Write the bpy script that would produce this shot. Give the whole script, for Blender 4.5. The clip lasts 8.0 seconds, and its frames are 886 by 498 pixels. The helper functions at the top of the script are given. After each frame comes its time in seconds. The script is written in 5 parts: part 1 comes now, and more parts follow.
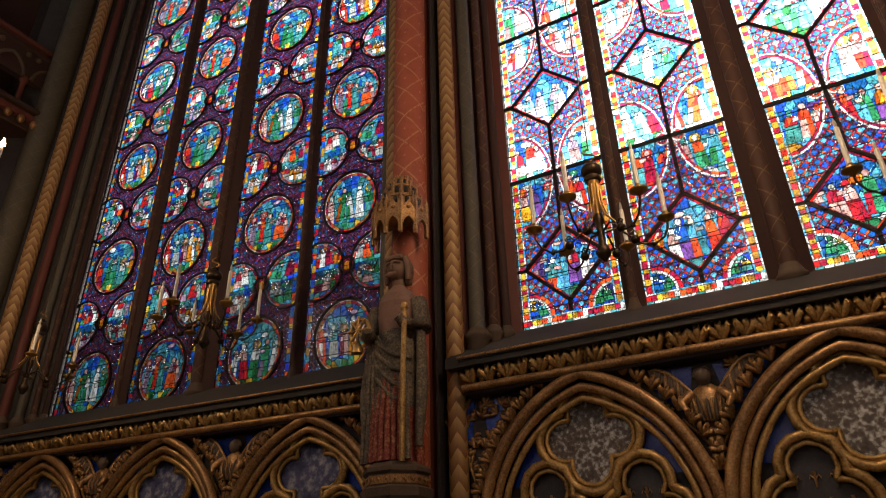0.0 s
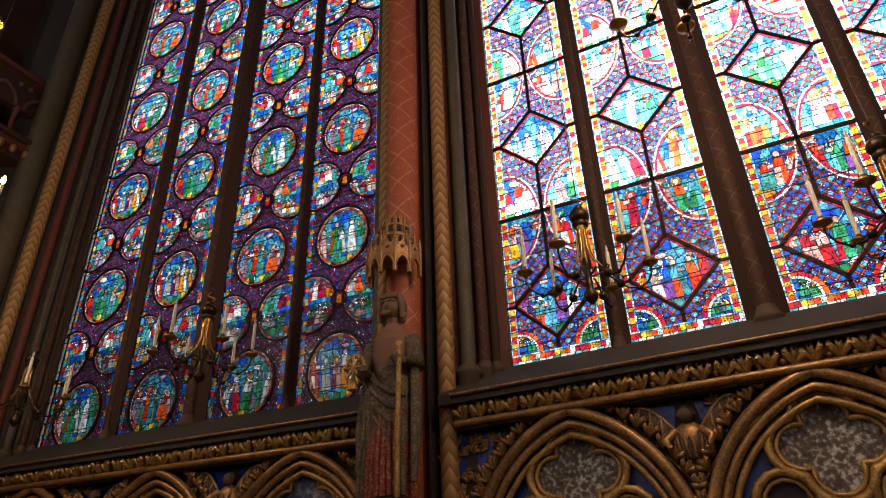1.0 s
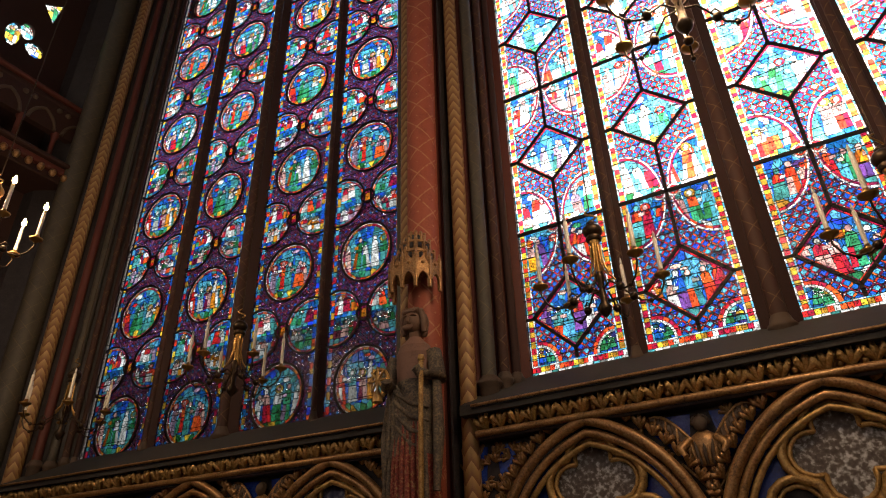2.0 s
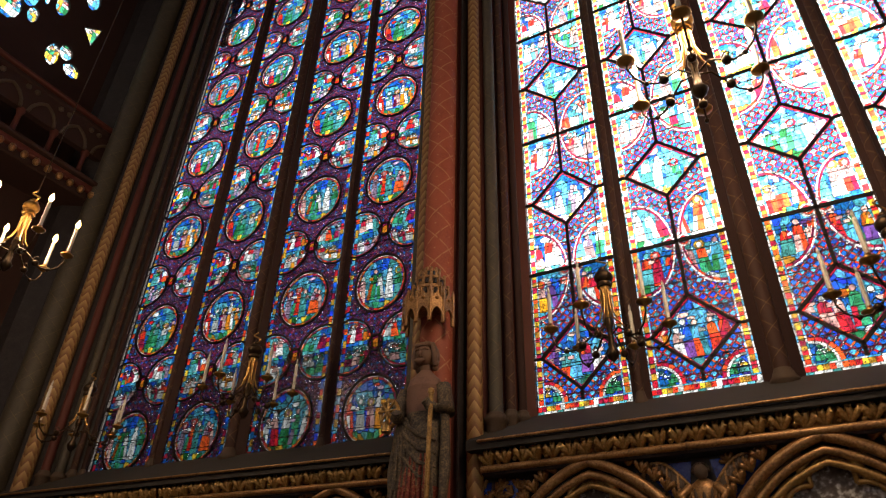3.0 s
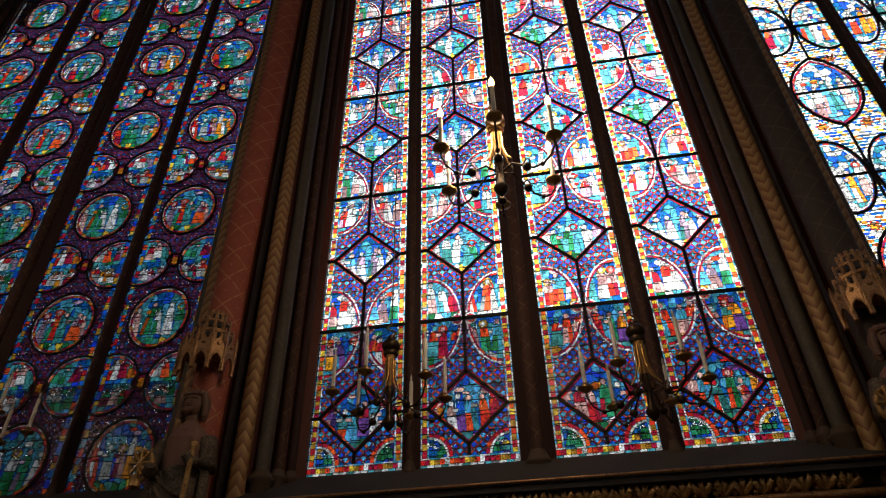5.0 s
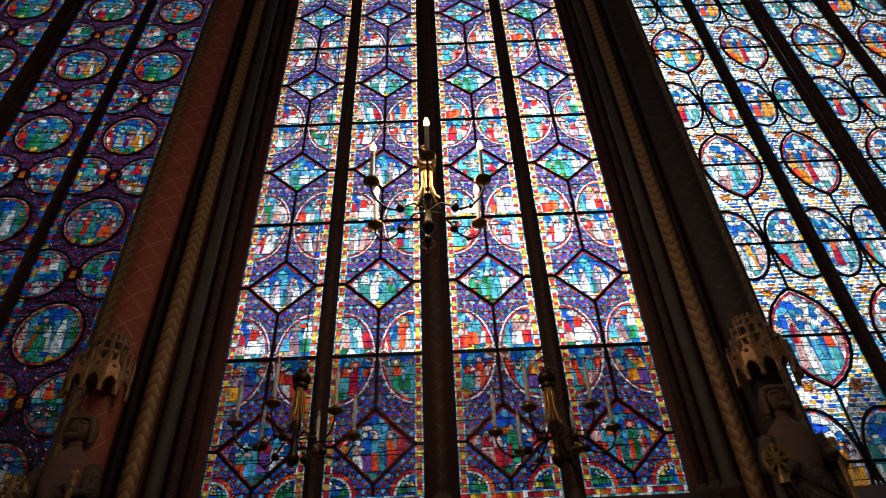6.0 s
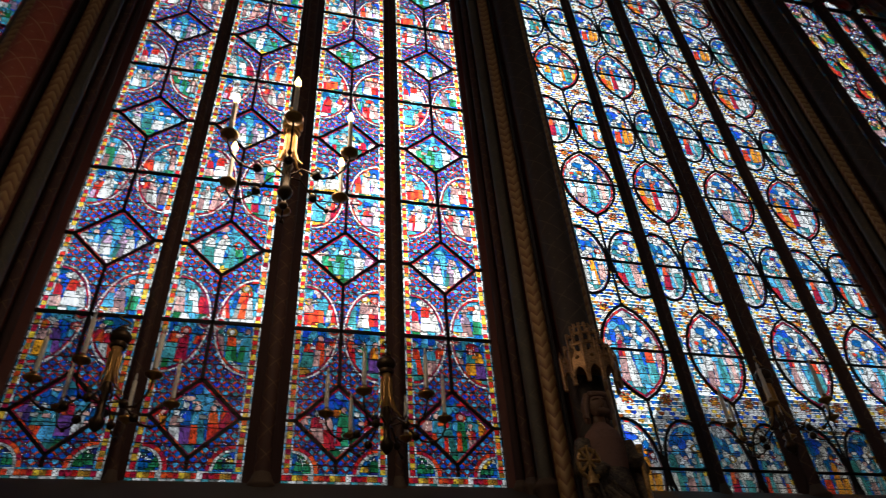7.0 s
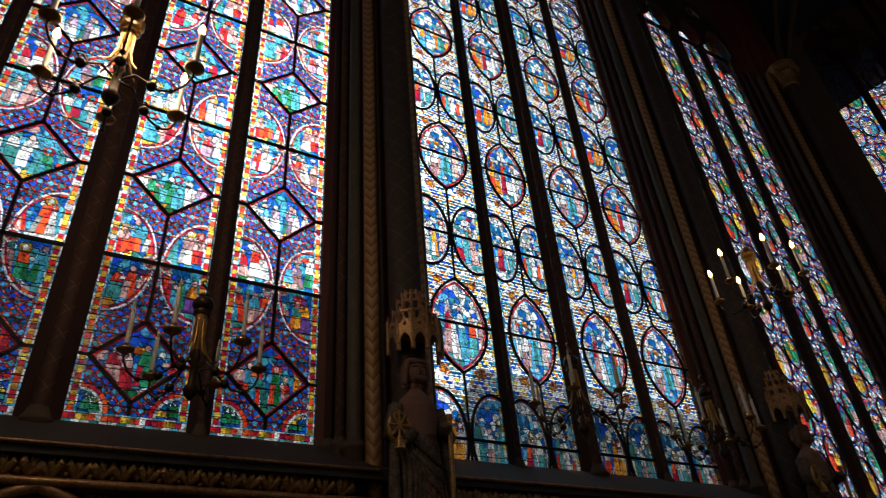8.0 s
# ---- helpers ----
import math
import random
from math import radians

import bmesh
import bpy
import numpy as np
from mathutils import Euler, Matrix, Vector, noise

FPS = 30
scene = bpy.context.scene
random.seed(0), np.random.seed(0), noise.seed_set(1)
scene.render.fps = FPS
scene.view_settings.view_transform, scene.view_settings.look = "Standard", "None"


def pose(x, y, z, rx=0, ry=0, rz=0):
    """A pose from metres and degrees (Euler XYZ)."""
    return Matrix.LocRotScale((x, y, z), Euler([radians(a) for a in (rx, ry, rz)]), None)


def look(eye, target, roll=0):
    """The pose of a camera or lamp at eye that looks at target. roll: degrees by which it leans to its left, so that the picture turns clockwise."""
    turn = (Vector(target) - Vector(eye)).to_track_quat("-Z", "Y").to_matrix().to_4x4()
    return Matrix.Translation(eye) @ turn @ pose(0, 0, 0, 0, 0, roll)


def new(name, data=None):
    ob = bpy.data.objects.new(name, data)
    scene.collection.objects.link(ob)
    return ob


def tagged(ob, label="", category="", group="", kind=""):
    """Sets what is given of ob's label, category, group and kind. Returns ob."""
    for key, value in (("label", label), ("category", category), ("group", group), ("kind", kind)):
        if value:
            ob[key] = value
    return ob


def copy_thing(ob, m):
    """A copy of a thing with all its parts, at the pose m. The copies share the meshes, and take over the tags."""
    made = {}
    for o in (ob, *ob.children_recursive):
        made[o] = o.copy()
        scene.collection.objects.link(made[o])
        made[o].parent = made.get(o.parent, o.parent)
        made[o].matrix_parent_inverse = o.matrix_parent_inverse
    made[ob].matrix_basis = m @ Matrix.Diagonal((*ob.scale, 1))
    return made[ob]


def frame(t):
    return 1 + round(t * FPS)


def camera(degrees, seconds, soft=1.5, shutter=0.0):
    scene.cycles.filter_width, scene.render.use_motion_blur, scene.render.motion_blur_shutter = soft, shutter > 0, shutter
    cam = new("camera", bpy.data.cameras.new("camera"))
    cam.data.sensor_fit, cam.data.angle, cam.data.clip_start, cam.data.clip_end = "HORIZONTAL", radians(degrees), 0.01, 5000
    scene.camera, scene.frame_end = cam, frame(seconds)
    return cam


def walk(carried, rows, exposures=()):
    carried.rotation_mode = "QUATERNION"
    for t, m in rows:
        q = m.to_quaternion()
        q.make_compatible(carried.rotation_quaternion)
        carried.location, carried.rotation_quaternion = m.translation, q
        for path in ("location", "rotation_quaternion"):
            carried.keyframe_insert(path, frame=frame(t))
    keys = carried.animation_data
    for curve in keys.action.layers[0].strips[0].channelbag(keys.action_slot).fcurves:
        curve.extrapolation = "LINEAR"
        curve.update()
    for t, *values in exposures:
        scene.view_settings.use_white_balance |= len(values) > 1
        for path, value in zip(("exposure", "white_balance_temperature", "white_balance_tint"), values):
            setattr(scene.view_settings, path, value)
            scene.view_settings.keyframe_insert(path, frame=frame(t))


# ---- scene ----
cam = camera(67.8, 8.0, soft=1.0, shutter=0.25)
PATH = [
    (0, (2.157, -5.597, 1.652), (1.32, -4.037, 2.583), -1.5),
    (0.5, (2.175, -5.78, 1.668), (1.385, -4.232, 2.658), -1.4),
    (1, (2.197, -5.89, 1.716), (1.424, -4.327, 2.696), -2.1),
    (1.5, (2.28, -5.969, 1.694), (1.473, -4.429, 2.683), -3.0),
    (2.8, (2.441, -6.244, 1.671), (1.567, -4.785, 2.723), 0.2),
    (3, (2.414, -6.295, 1.631), (1.578, -4.832, 2.708), 1.5),
    (3.5, (2.404, -6.38, 1.644), (1.639, -4.9, 2.75), 1.9),
    (4, (2.425, -6.345, 1.658), (1.807, -4.819, 2.794), 1.2),
    (4.5, (2.496, -6.371, 1.719), (2.083, -4.79, 2.873), 0.1),
    (6, (2.401, -6.347, 1.685), (2.415, -4.818, 2.975), -2.7),
    (6.5, (2.44, -6.34, 1.719), (2.641, -4.818, 3.001), -2.4),
    (7, (2.454, -6.21, 1.715), (2.885, -4.703, 2.957), -4.4),
    (7.5, (2.458, -6.124, 1.732), (3.155, -4.679, 2.926), -4.0),
    (8, (2.521, -6.075, 1.775), (3.409, -4.675, 2.895), -5.0),
]
EXPOSURES = [(0, 1.15, 6700, 10), (0.5, 1.25, 6700, 10), (1.5, 1.15, 6700, 10), (3.0, 1.1, 6650, 10), (3.5, 0.75, 6550, 10), (4.0, 0.3, 6450, 10), (4.5, 0.0, 6350, 10), (6.0, -0.75, 6050, 9), (8.0, -0.85, 6050, 9)]
walk(cam, [(t, look(eye, target, roll)) for t, eye, target, roll in PATH], EXPOSURES)

# ---- daylight ----
SUN_TURN, SUN_HEIGHT = 13.0, 48.0  # degrees east of the north wall's normal, and above the horizon
world = bpy.data.worlds.new("sky")
scene.world = world
world.use_nodes = True
wn = world.node_tree
wn.nodes.clear()
sky = wn.nodes.new("ShaderNodeTexSky")
sky.sky_type = "NISHITA"
sky.sun_disc = False
sky.sun_elevation = radians(SUN_HEIGHT)
sky.sun_rotation = radians(SUN_TURN)
sky.dust_density = 7.0
sky.air_density = 1.0
back = wn.nodes.new("ShaderNodeBackground")
back.inputs["Strength"].default_value = 0.15
wout = wn.nodes.new("ShaderNodeOutputWorld")
cloud = wn.nodes.new("ShaderNodeMix")  # a bright even cloud sheet over the clear sky
cloud.data_type, cloud.blend_type = "RGBA", "MIX"
cloud.inputs["Factor"].default_value = 0.5
cloud.inputs["B"].default_value = (25.0, 24.1, 21.8, 1)
wn.links.new(sky.outputs[0], cloud.inputs["A"])
wn.links.new(cloud.outputs["Result"], back.inputs["Color"])
wn.links.new(back.outputs[0], wout.inputs["Surface"])
sun = new("sun", bpy.data.lights.new("sun", "SUN"))
sun.data.energy, sun.data.angle, sun.data.color = 0.5, radians(14), (1.0, 0.95, 0.88)
a, b = radians(SUN_TURN), radians(SUN_HEIGHT)
sun.matrix_world = look((math.sin(a) * math.cos(b) * 60, math.cos(a) * math.cos(b) * 60, math.sin(b) * 60), (0, 0, 0))


# ---- materials ----
def material(name, base, rough=0.7, metal=0.0, dark=None, scale=6.0, fine=60.0, bump=0.3, light=None, spread=0.25):
    """A surface with two scales of stain and grain and a fine relief."""
    m = bpy.data.materials.new(name)
    m.use_nodes = True
    n, l = m.node_tree.nodes, m.node_tree.links
    p = n["Principled BSDF"]
    co = n.new("ShaderNodeTexCoord")
    big, small = n.new("ShaderNodeTexNoise"), n.new("ShaderNodeTexNoise")
    big.inputs["Scale"].default_value, small.inputs["Scale"].default_value = scale, fine
    big.inputs["Detail"].default_value, small.inputs["Detail"].default_value = 6, 4
    big.inputs["Roughness"].default_value = 0.65
    ramp = n.new("ShaderNodeValToRGB")
    ramp.color_ramp.elements[0].position, ramp.color_ramp.elements[1].position = 0.5 - spread, 0.5 + spread
    dark = dark or [c * 0.55 for c in base]
    light = light or base
    ramp.color_ramp.elements[0].color, ramp.color_ramp.elements[1].color = (*dark, 1), (*light, 1)
    mid = ramp.color_ramp.elements.new(0.5)
    mid.color = (*base, 1)
    mixed = n.new("ShaderNodeMath")
    mixed.operation = "MULTIPLY_ADD"
    mixed.inputs[1].default_value, mixed.inputs[2].default_value = 0.5, 0.0
    add = n.new("ShaderNodeMath")
    add.operation = "MULTIPLY_ADD"
    add.inputs[1].default_value = 0.5
    l.new(co.outputs["Object"], big.inputs["Vector"])
    l.new(co.outputs["Object"], small.inputs["Vector"])
    l.new(small.outputs["Fac"], mixed.inputs[0])
    l.new(big.outputs["Fac"], add.inputs[0])
    l.new(mixed.outputs[0], add.inputs[2])
    l.new(add.outputs[0], ramp.inputs["Fac"])
    l.new(ramp.outputs["Color"], p.inputs["Base Color"])
    p.inputs["Roughness"].default_value, p.inputs["Metallic"].default_value = rough, metal
    bp = n.new("ShaderNodeBump")
    bp.inputs["Strength"].default_value, bp.inputs["Distance"].default_value = bump, 0.01
    l.new(add.outputs[0], bp.inputs["Height"])
    l.new(bp.outputs["Normal"], p.inputs["Normal"])
    return m


def lattice_paint(m, pitch, line, paint, dots=None, rows=None):
    """Adds painted diagonal lines (and dots in the middle of each lozenge) over a material's colour; the pattern runs round and up."""
    n, l = m.node_tree.nodes, m.node_tree.links
    p = n["Principled BSDF"]
    old = p.inputs["Base Color"].links[0].from_socket
    co = n.new("ShaderNodeTexCoord")
    sep = n.new("ShaderNodeSeparateXYZ")
    l.new(co.outputs["UV"], sep.inputs[0])

    def op(kind, x, y=None):
        q = n.new("ShaderNodeMath")
        q.operation = kind
        for k, v in enumerate((x, y)):
            if v is None:
                continue
            if isinstance(v, (int, float)):
                q.inputs[k].default_value = v
            else:
                l.new(v, q.inputs[k])
        return q.outputs[0]

    u, v = sep.outputs[0], sep.outputs[1]
    d1 = op("ABSOLUTE", op("SUBTRACT", op("FRACT", op("DIVIDE", op("ADD", u, v), pitch)), 0.5))
    d2 = op("ABSOLUTE", op("SUBTRACT", op("FRACT", op("DIVIDE", op("SUBTRACT", u, v), pitch)), 0.5))
    lines = op("LESS_THAN", op("MINIMUM", d1, d2), line)
    if dots:
        lines = op("MAXIMUM", lines, op("GREATER_THAN", op("MINIMUM", d1, d2), 0.5 - dots))
    worn = n.new("ShaderNodeTexNoise")
    worn.inputs["Scale"].default_value, worn.inputs["Detail"].default_value = 25, 5
    l.new(co.outputs["UV"], worn.inputs["Vector"])
    fac = op("MULTIPLY", lines, op("GREATER_THAN", worn.outputs["Fac"], 0.42))
    mx = n.new("ShaderNodeMix")
    mx.data_type = "RGBA"
    l.new(fac, mx.inputs["Factor"])
    l.new(old, mx.inputs["A"])
    mx.inputs["B"].default_value = (*paint, 1)
    l.new(mx.outputs["Result"], p.inputs["Base Color"])
    return m


def chevron_paint(m, pitch, paint):
    """Adds painted scale-shaped bands that climb a round shaft, by its UV (round, up)."""
    n, l = m.node_tree.nodes, m.node_tree.links
    p = n["Principled BSDF"]
    old = p.inputs["Base Color"].links[0].from_socket
    co = n.new("ShaderNodeTexCoord")
    sep = n.new("ShaderNodeSeparateXYZ")
    l.new(co.outputs["UV"], sep.inputs[0])

    def op(kind, x, y=None):
        q = n.new("ShaderNodeMath")
        q.operation = kind
        for k, v in enumerate((x, y)):
            if v is None:
                continue
            if isinstance(v, (int, float)):
                q.inputs[k].default_value = v
            else:
                l.new(v, q.inputs[k])
        return q.outputs[0]

    u, v = sep.outputs[0], sep.outputs[1]
    side = op("PINGPONG", u, 0.07)
    saw = op("FRACT", op("DIVIDE", op("ADD", v, op("MULTIPLY", side, 1.3)), pitch))
    ramp = n.new("ShaderNodeValToRGB")
    ramp.color_ramp.elements[0].position, ramp.color_ramp.elements[0].color = 0.15, (0, 0, 0, 1)
    ramp.color_ramp.elements[1].position, ramp.color_ramp.elements[1].color = 0.95, (1, 1, 1, 1)
    l.new(saw, ramp.inputs["Fac"])
    mx = n.new("ShaderNodeMix")
    mx.data_type = "RGBA"
    l.new(ramp.outputs["Color"], mx.inputs["Factor"])
    l.new(old, mx.inputs["A"])
    mx.inputs["B"].default_value = (*paint, 1)
    l.new(mx.outputs["Result"], p.inputs["Base Color"])
    return m


def glass(name, tint, grime=0.5, clear=1.0):
    """Coloured pot-metal glass: light passes straight through it, tinted; every piece differs a little, with streaks and grime."""
    m = bpy.data.materials.new(name)
    m.use_nodes = True
    n, l = m.node_tree.nodes, m.node_tree.links
    n.clear()
    out, tr, gl, mix = n.new("ShaderNodeOutputMaterial"), n.new("ShaderNodeBsdfTransparent"), n.new("ShaderNodeBsdfGlossy"), n.new("ShaderNodeMixShader")
    geo, co, tex = n.new("ShaderNodeNewGeometry"), n.new("ShaderNodeTexCoord"), n.new("ShaderNodeTexNoise")
    info = n.new("ShaderNodeObjectInfo")
    tex.inputs["Scale"].default_value, tex.inputs["Detail"].default_value = 14, 5
    l.new(co.outputs["Object"], tex.inputs["Vector"])
    hsv = n.new("ShaderNodeHueSaturation")
    hsv.inputs["Color"].default_value = (*tint, 1)
    h, v1, v2 = n.new("ShaderNodeMath"), n.new("ShaderNodeMath"), n.new("ShaderNodeMapRange")
    h.operation = "MULTIPLY_ADD"
    h.inputs[1].default_value, h.inputs[2].default_value = 0.05, 0.475
    l.new(geo.outputs["Random Per Island"], h.inputs[0])
    l.new(h.outputs[0], hsv.inputs["Hue"])
    v1.operation = "MULTIPLY_ADD"
    v1.inputs[1].default_value, v1.inputs[2].default_value = 0.95 * clear, 0.45 * clear
    l.new(geo.outputs["Random Per Island"], v1.inputs[0])
    v2.inputs["From Min"].default_value, v2.inputs["From Max"].default_value = 0.3, 0.65
    v2.inputs["To Min"].default_value, v2.inputs["To Max"].default_value = 1 - grime, 1.0
    l.new(tex.outputs["Fac"], v2.inputs["Value"])
    mul = n.new("ShaderNodeMath")
    mul.operation = "MULTIPLY"
    l.new(v1.outputs[0], mul.inputs[0])
    l.new(v2.outputs[0], mul.inputs[1])
    strokes = n.new("ShaderNodeTexNoise")
    strokes.inputs["Scale"].default_value, strokes.inputs["Detail"].default_value = 40, 2.0
    l.new(co.outputs["Object"], strokes.inputs["Vector"])
    away, near, line = n.new("ShaderNodeMath"), n.new("ShaderNodeMath"), n.new("ShaderNodeMapRange")
    away.operation, near.operation = "SUBTRACT", "ABSOLUTE"
    away.inputs[1].default_value = 0.5
    l.new(strokes.outputs["Fac"], away.inputs[0])
    l.new(away.outputs[0], near.inputs[0])
    l.new(near.outputs[0], line.inputs["Value"])
    line.inputs["From Min"].default_value, line.inputs["From Max"].default_value = 0.014, 0.042
    line.inputs["To Min"].default_value, line.inputs["To Max"].default_value = 0.05, 1.0
    drawn = n.new("ShaderNodeMath")
    drawn.operation = "MULTIPLY"
    l.new(mul.outputs[0], drawn.inputs[0])
    l.new(line.outputs[0], drawn.inputs[1])
    l.new(drawn.outputs[0], hsv.inputs["Value"])
    l.new(hsv.outputs[0], tr.inputs["Color"])
    gl.inputs["Roughness"].default_value = 0.25
    mix.inputs["Fac"].default_value = 0.02
    l.new(tr.outputs[0], mix.inputs[1])
    l.new(gl.outputs[0], mix.inputs[2])
    l.new(mix.outputs[0], out.inputs["Surface"])
    return m


STONE = material("brown_painted_stone", (0.1, 0.066, 0.047), 0.75, 0, (0.05, 0.035, 0.028), 4, 50, 0.4)
GREY = material("grey_stone", (0.2, 0.18, 0.165), 0.8, 0, (0.1, 0.09, 0.085), 5, 70, 0.4)
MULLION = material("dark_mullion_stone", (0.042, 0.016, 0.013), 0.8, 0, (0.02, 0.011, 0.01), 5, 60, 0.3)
RED = lattice_paint(material("red_painted_shaft", (0.4, 0.1, 0.06), 0.6, 0, (0.24, 0.055, 0.035), 5, 60, 0.25), 0.34, 0.035, (0.5, 0.22, 0.12), 0.04)
REDPLAIN = material("dull_red_paint", (0.12, 0.028, 0.02), 0.65, 0, (0.08, 0.02, 0.015), 5, 60, 0.25)
SCALES = chevron_paint(material("gilt_scaled_shaft", (0.26, 0.12, 0.055), 0.5, 0.15, (0.14, 0.06, 0.035), 7, 70, 0.3), 0.13, (0.5, 0.32, 0.13))
SILLSTONE = material("sooty_sill_stone", (0.05, 0.045, 0.042), 0.9, 0, (0.03, 0.028, 0.028), 4, 60, 0.3)
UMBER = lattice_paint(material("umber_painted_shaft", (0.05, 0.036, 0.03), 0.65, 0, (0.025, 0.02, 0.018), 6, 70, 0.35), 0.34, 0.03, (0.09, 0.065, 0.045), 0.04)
GREEN = lattice_paint(material("grey_green_shaft", (0.085, 0.072, 0.055), 0.6, 0, (0.035, 0.032, 0.025), 6, 60, 0.3), 0.3, 0.02, (0.13, 0.1, 0.06))
BROWN = lattice_paint(material("brown_gilt_shaft", (0.06, 0.024, 0.017), 0.75, 0, (0.05, 0.025, 0.02), 6, 60, 0.3), 0.24, 0.03, (0.13, 0.07, 0.035))
GOLD = material("worn_gilding", (0.46, 0.275, 0.09), 0.38, 0.5, (0.12, 0.06, 0.03), 9, 60, 0.4, (0.66, 0.44, 0.2), 0.2)
DULLGOLD = material("tarnished_gilding", (0.36, 0.19, 0.075), 0.36, 0.45, (0.06, 0.035, 0.022), 9, 60, 0.4, (0.56, 0.35, 0.16), 0.18)
BLUE = material("blue_glass_inlay", (0.02, 0.06, 0.42), 0.25, 0.0, (0.008, 0.015, 0.07), 7, 60, 0.5, (0.05, 0.12, 0.5))
# dark ground paint; also painted as shade in shaft gaps and turret openings
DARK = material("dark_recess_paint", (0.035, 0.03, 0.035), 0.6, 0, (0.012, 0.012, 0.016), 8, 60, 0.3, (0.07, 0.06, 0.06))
FADED = material("flaking_white_painting", (0.14, 0.115, 0.105), 0.7, 0, (0.07, 0.055, 0.05), 7, 30, 0.6, (0.62, 0.62, 0.64), 0.1)
FADEDBLUE = material("flaking_blue_painting", (0.1, 0.11, 0.22), 0.7, 0, (0.03, 0.035, 0.1), 3.5, 18, 0.5, (0.42, 0.42, 0.48), 0.13)
LEAD = material("lead_came", (0.025, 0.022, 0.026), 0.6, 0.3, None, 20, 90, 0.2)
IRON = material("black_iron_bar", (0.02, 0.017, 0.018), 0.55, 0.6, None, 20, 90, 0.3)
BRONZE = material("dark_bronze", (0.06, 0.038, 0.022), 0.4, 0.8, None, 20, 90, 0.2)
BRASS = material("polished_brass", (0.45, 0.26, 0.085), 0.32, 0.95, (0.35, 0.19, 0.05), 12, 80, 0.15)
WAX = material("ivory_candle_sleeve", (0.82, 0.78, 0.7), 0.5, 0, (0.5, 0.44, 0.36), 9, 70, 0.1)
ROBE = material("faded_rose_robe", (0.24, 0.13, 0.1), 0.75, 0, (0.13, 0.07, 0.055), 8, 60, 0.35)
MANTLE = material("grey_gilt_mantle", (0.11, 0.085, 0.065), 0.7, 0.0, (0.04, 0.03, 0.025), 14, 60, 0.6, (0.28, 0.2, 0.11), 0.15)
SKIRT = material("crimson_gilt_skirt", (0.26, 0.035, 0.028), 0.65, 0.05, (0.1, 0.03, 0.025), 22, 60, 0.4, (0.42, 0.26, 0.12), 0.14)
SKIN = material("weathered_carved_face", (0.19, 0.105, 0.07), 0.6, 0, (0.1, 0.06, 0.04), 8, 60, 0.3)
VAULT = material("deep_blue_vault", (0.03, 0.04, 0.09), 0.8, 0, (0.015, 0.018, 0.04), 2, 40, 0.2)
FLOORM = material("stone_floor", (0.24, 0.2, 0.16), 0.5, 0, (0.12, 0.1, 0.08), 3, 50, 0.2)
FACADE = material("limestone_outside", (0.6, 0.57, 0.52), 0.85, 0, (0.36, 0.34, 0.3), 1.5, 20, 0.3)
SLATE = material("roof_slate", (0.4, 0.41, 0.43), 0.5, 0, (0.3, 0.3, 0.32), 1.5, 25, 0.3)

PALETTE = {
    "blue": (0.025, 0.2, 0.78), "sky": (0.13, 0.56, 0.84), "red": (0.8, 0.04, 0.05), "green": (0.05, 0.36, 0.17), "yellow": (0.85, 0.56, 0.08),
    "white": (0.86, 0.92, 0.96), "purple": (0.2, 0.1, 0.42), "plum": (0.2, 0.07, 0.22), "rose": (0.8, 0.5, 0.5), "teal": (0.12, 0.5, 0.55), "indigo": (0.04, 0.05, 0.24), "wine": (0.36, 0.03, 0.12), "amber": (0.85, 0.32, 0.04), "magenta": (0.5, 0.1, 0.36), "lilac": (0.55, 0.42, 0.62),
}
GLASS = {k: glass(k + "_glass", c) for k, c in PALETTE.items()}
NAMES = list(GLASS)
OPPOSITE = glass("opposite_glass", (0.34, 0.285, 0.26))
GLASS_SLOTS = [LEAD] + [GLASS[k] for k in NAMES]
DIMMED = {}  # grimier copies with outside shade put into the tint, by light let through
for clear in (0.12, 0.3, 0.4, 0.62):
    DIMMED[clear] = [LEAD] + [glass("aged_" + k + "_glass", [v ** 1.15 for v in c], 0.7, clear) for k, c in PALETTE.items()]
SLOT = {k: i + 1 for i, k in enumerate(NAMES)}
bulb = bpy.data.materials.new("glowing_bulb")
bulb.use_nodes = True
bulb.node_tree.nodes["Principled BSDF"].inputs["Emission Color"].default_value = (1.0, 0.53, 0.14, 1)
bulb.node_tree.nodes["Principled BSDF"].inputs["Emission Strength"].default_value = 22.0
DEADBULB = material("unlit_frosted_bulb", (0.6, 0.58, 0.55), 0.2, 0, None, 9, 60, 0.05)


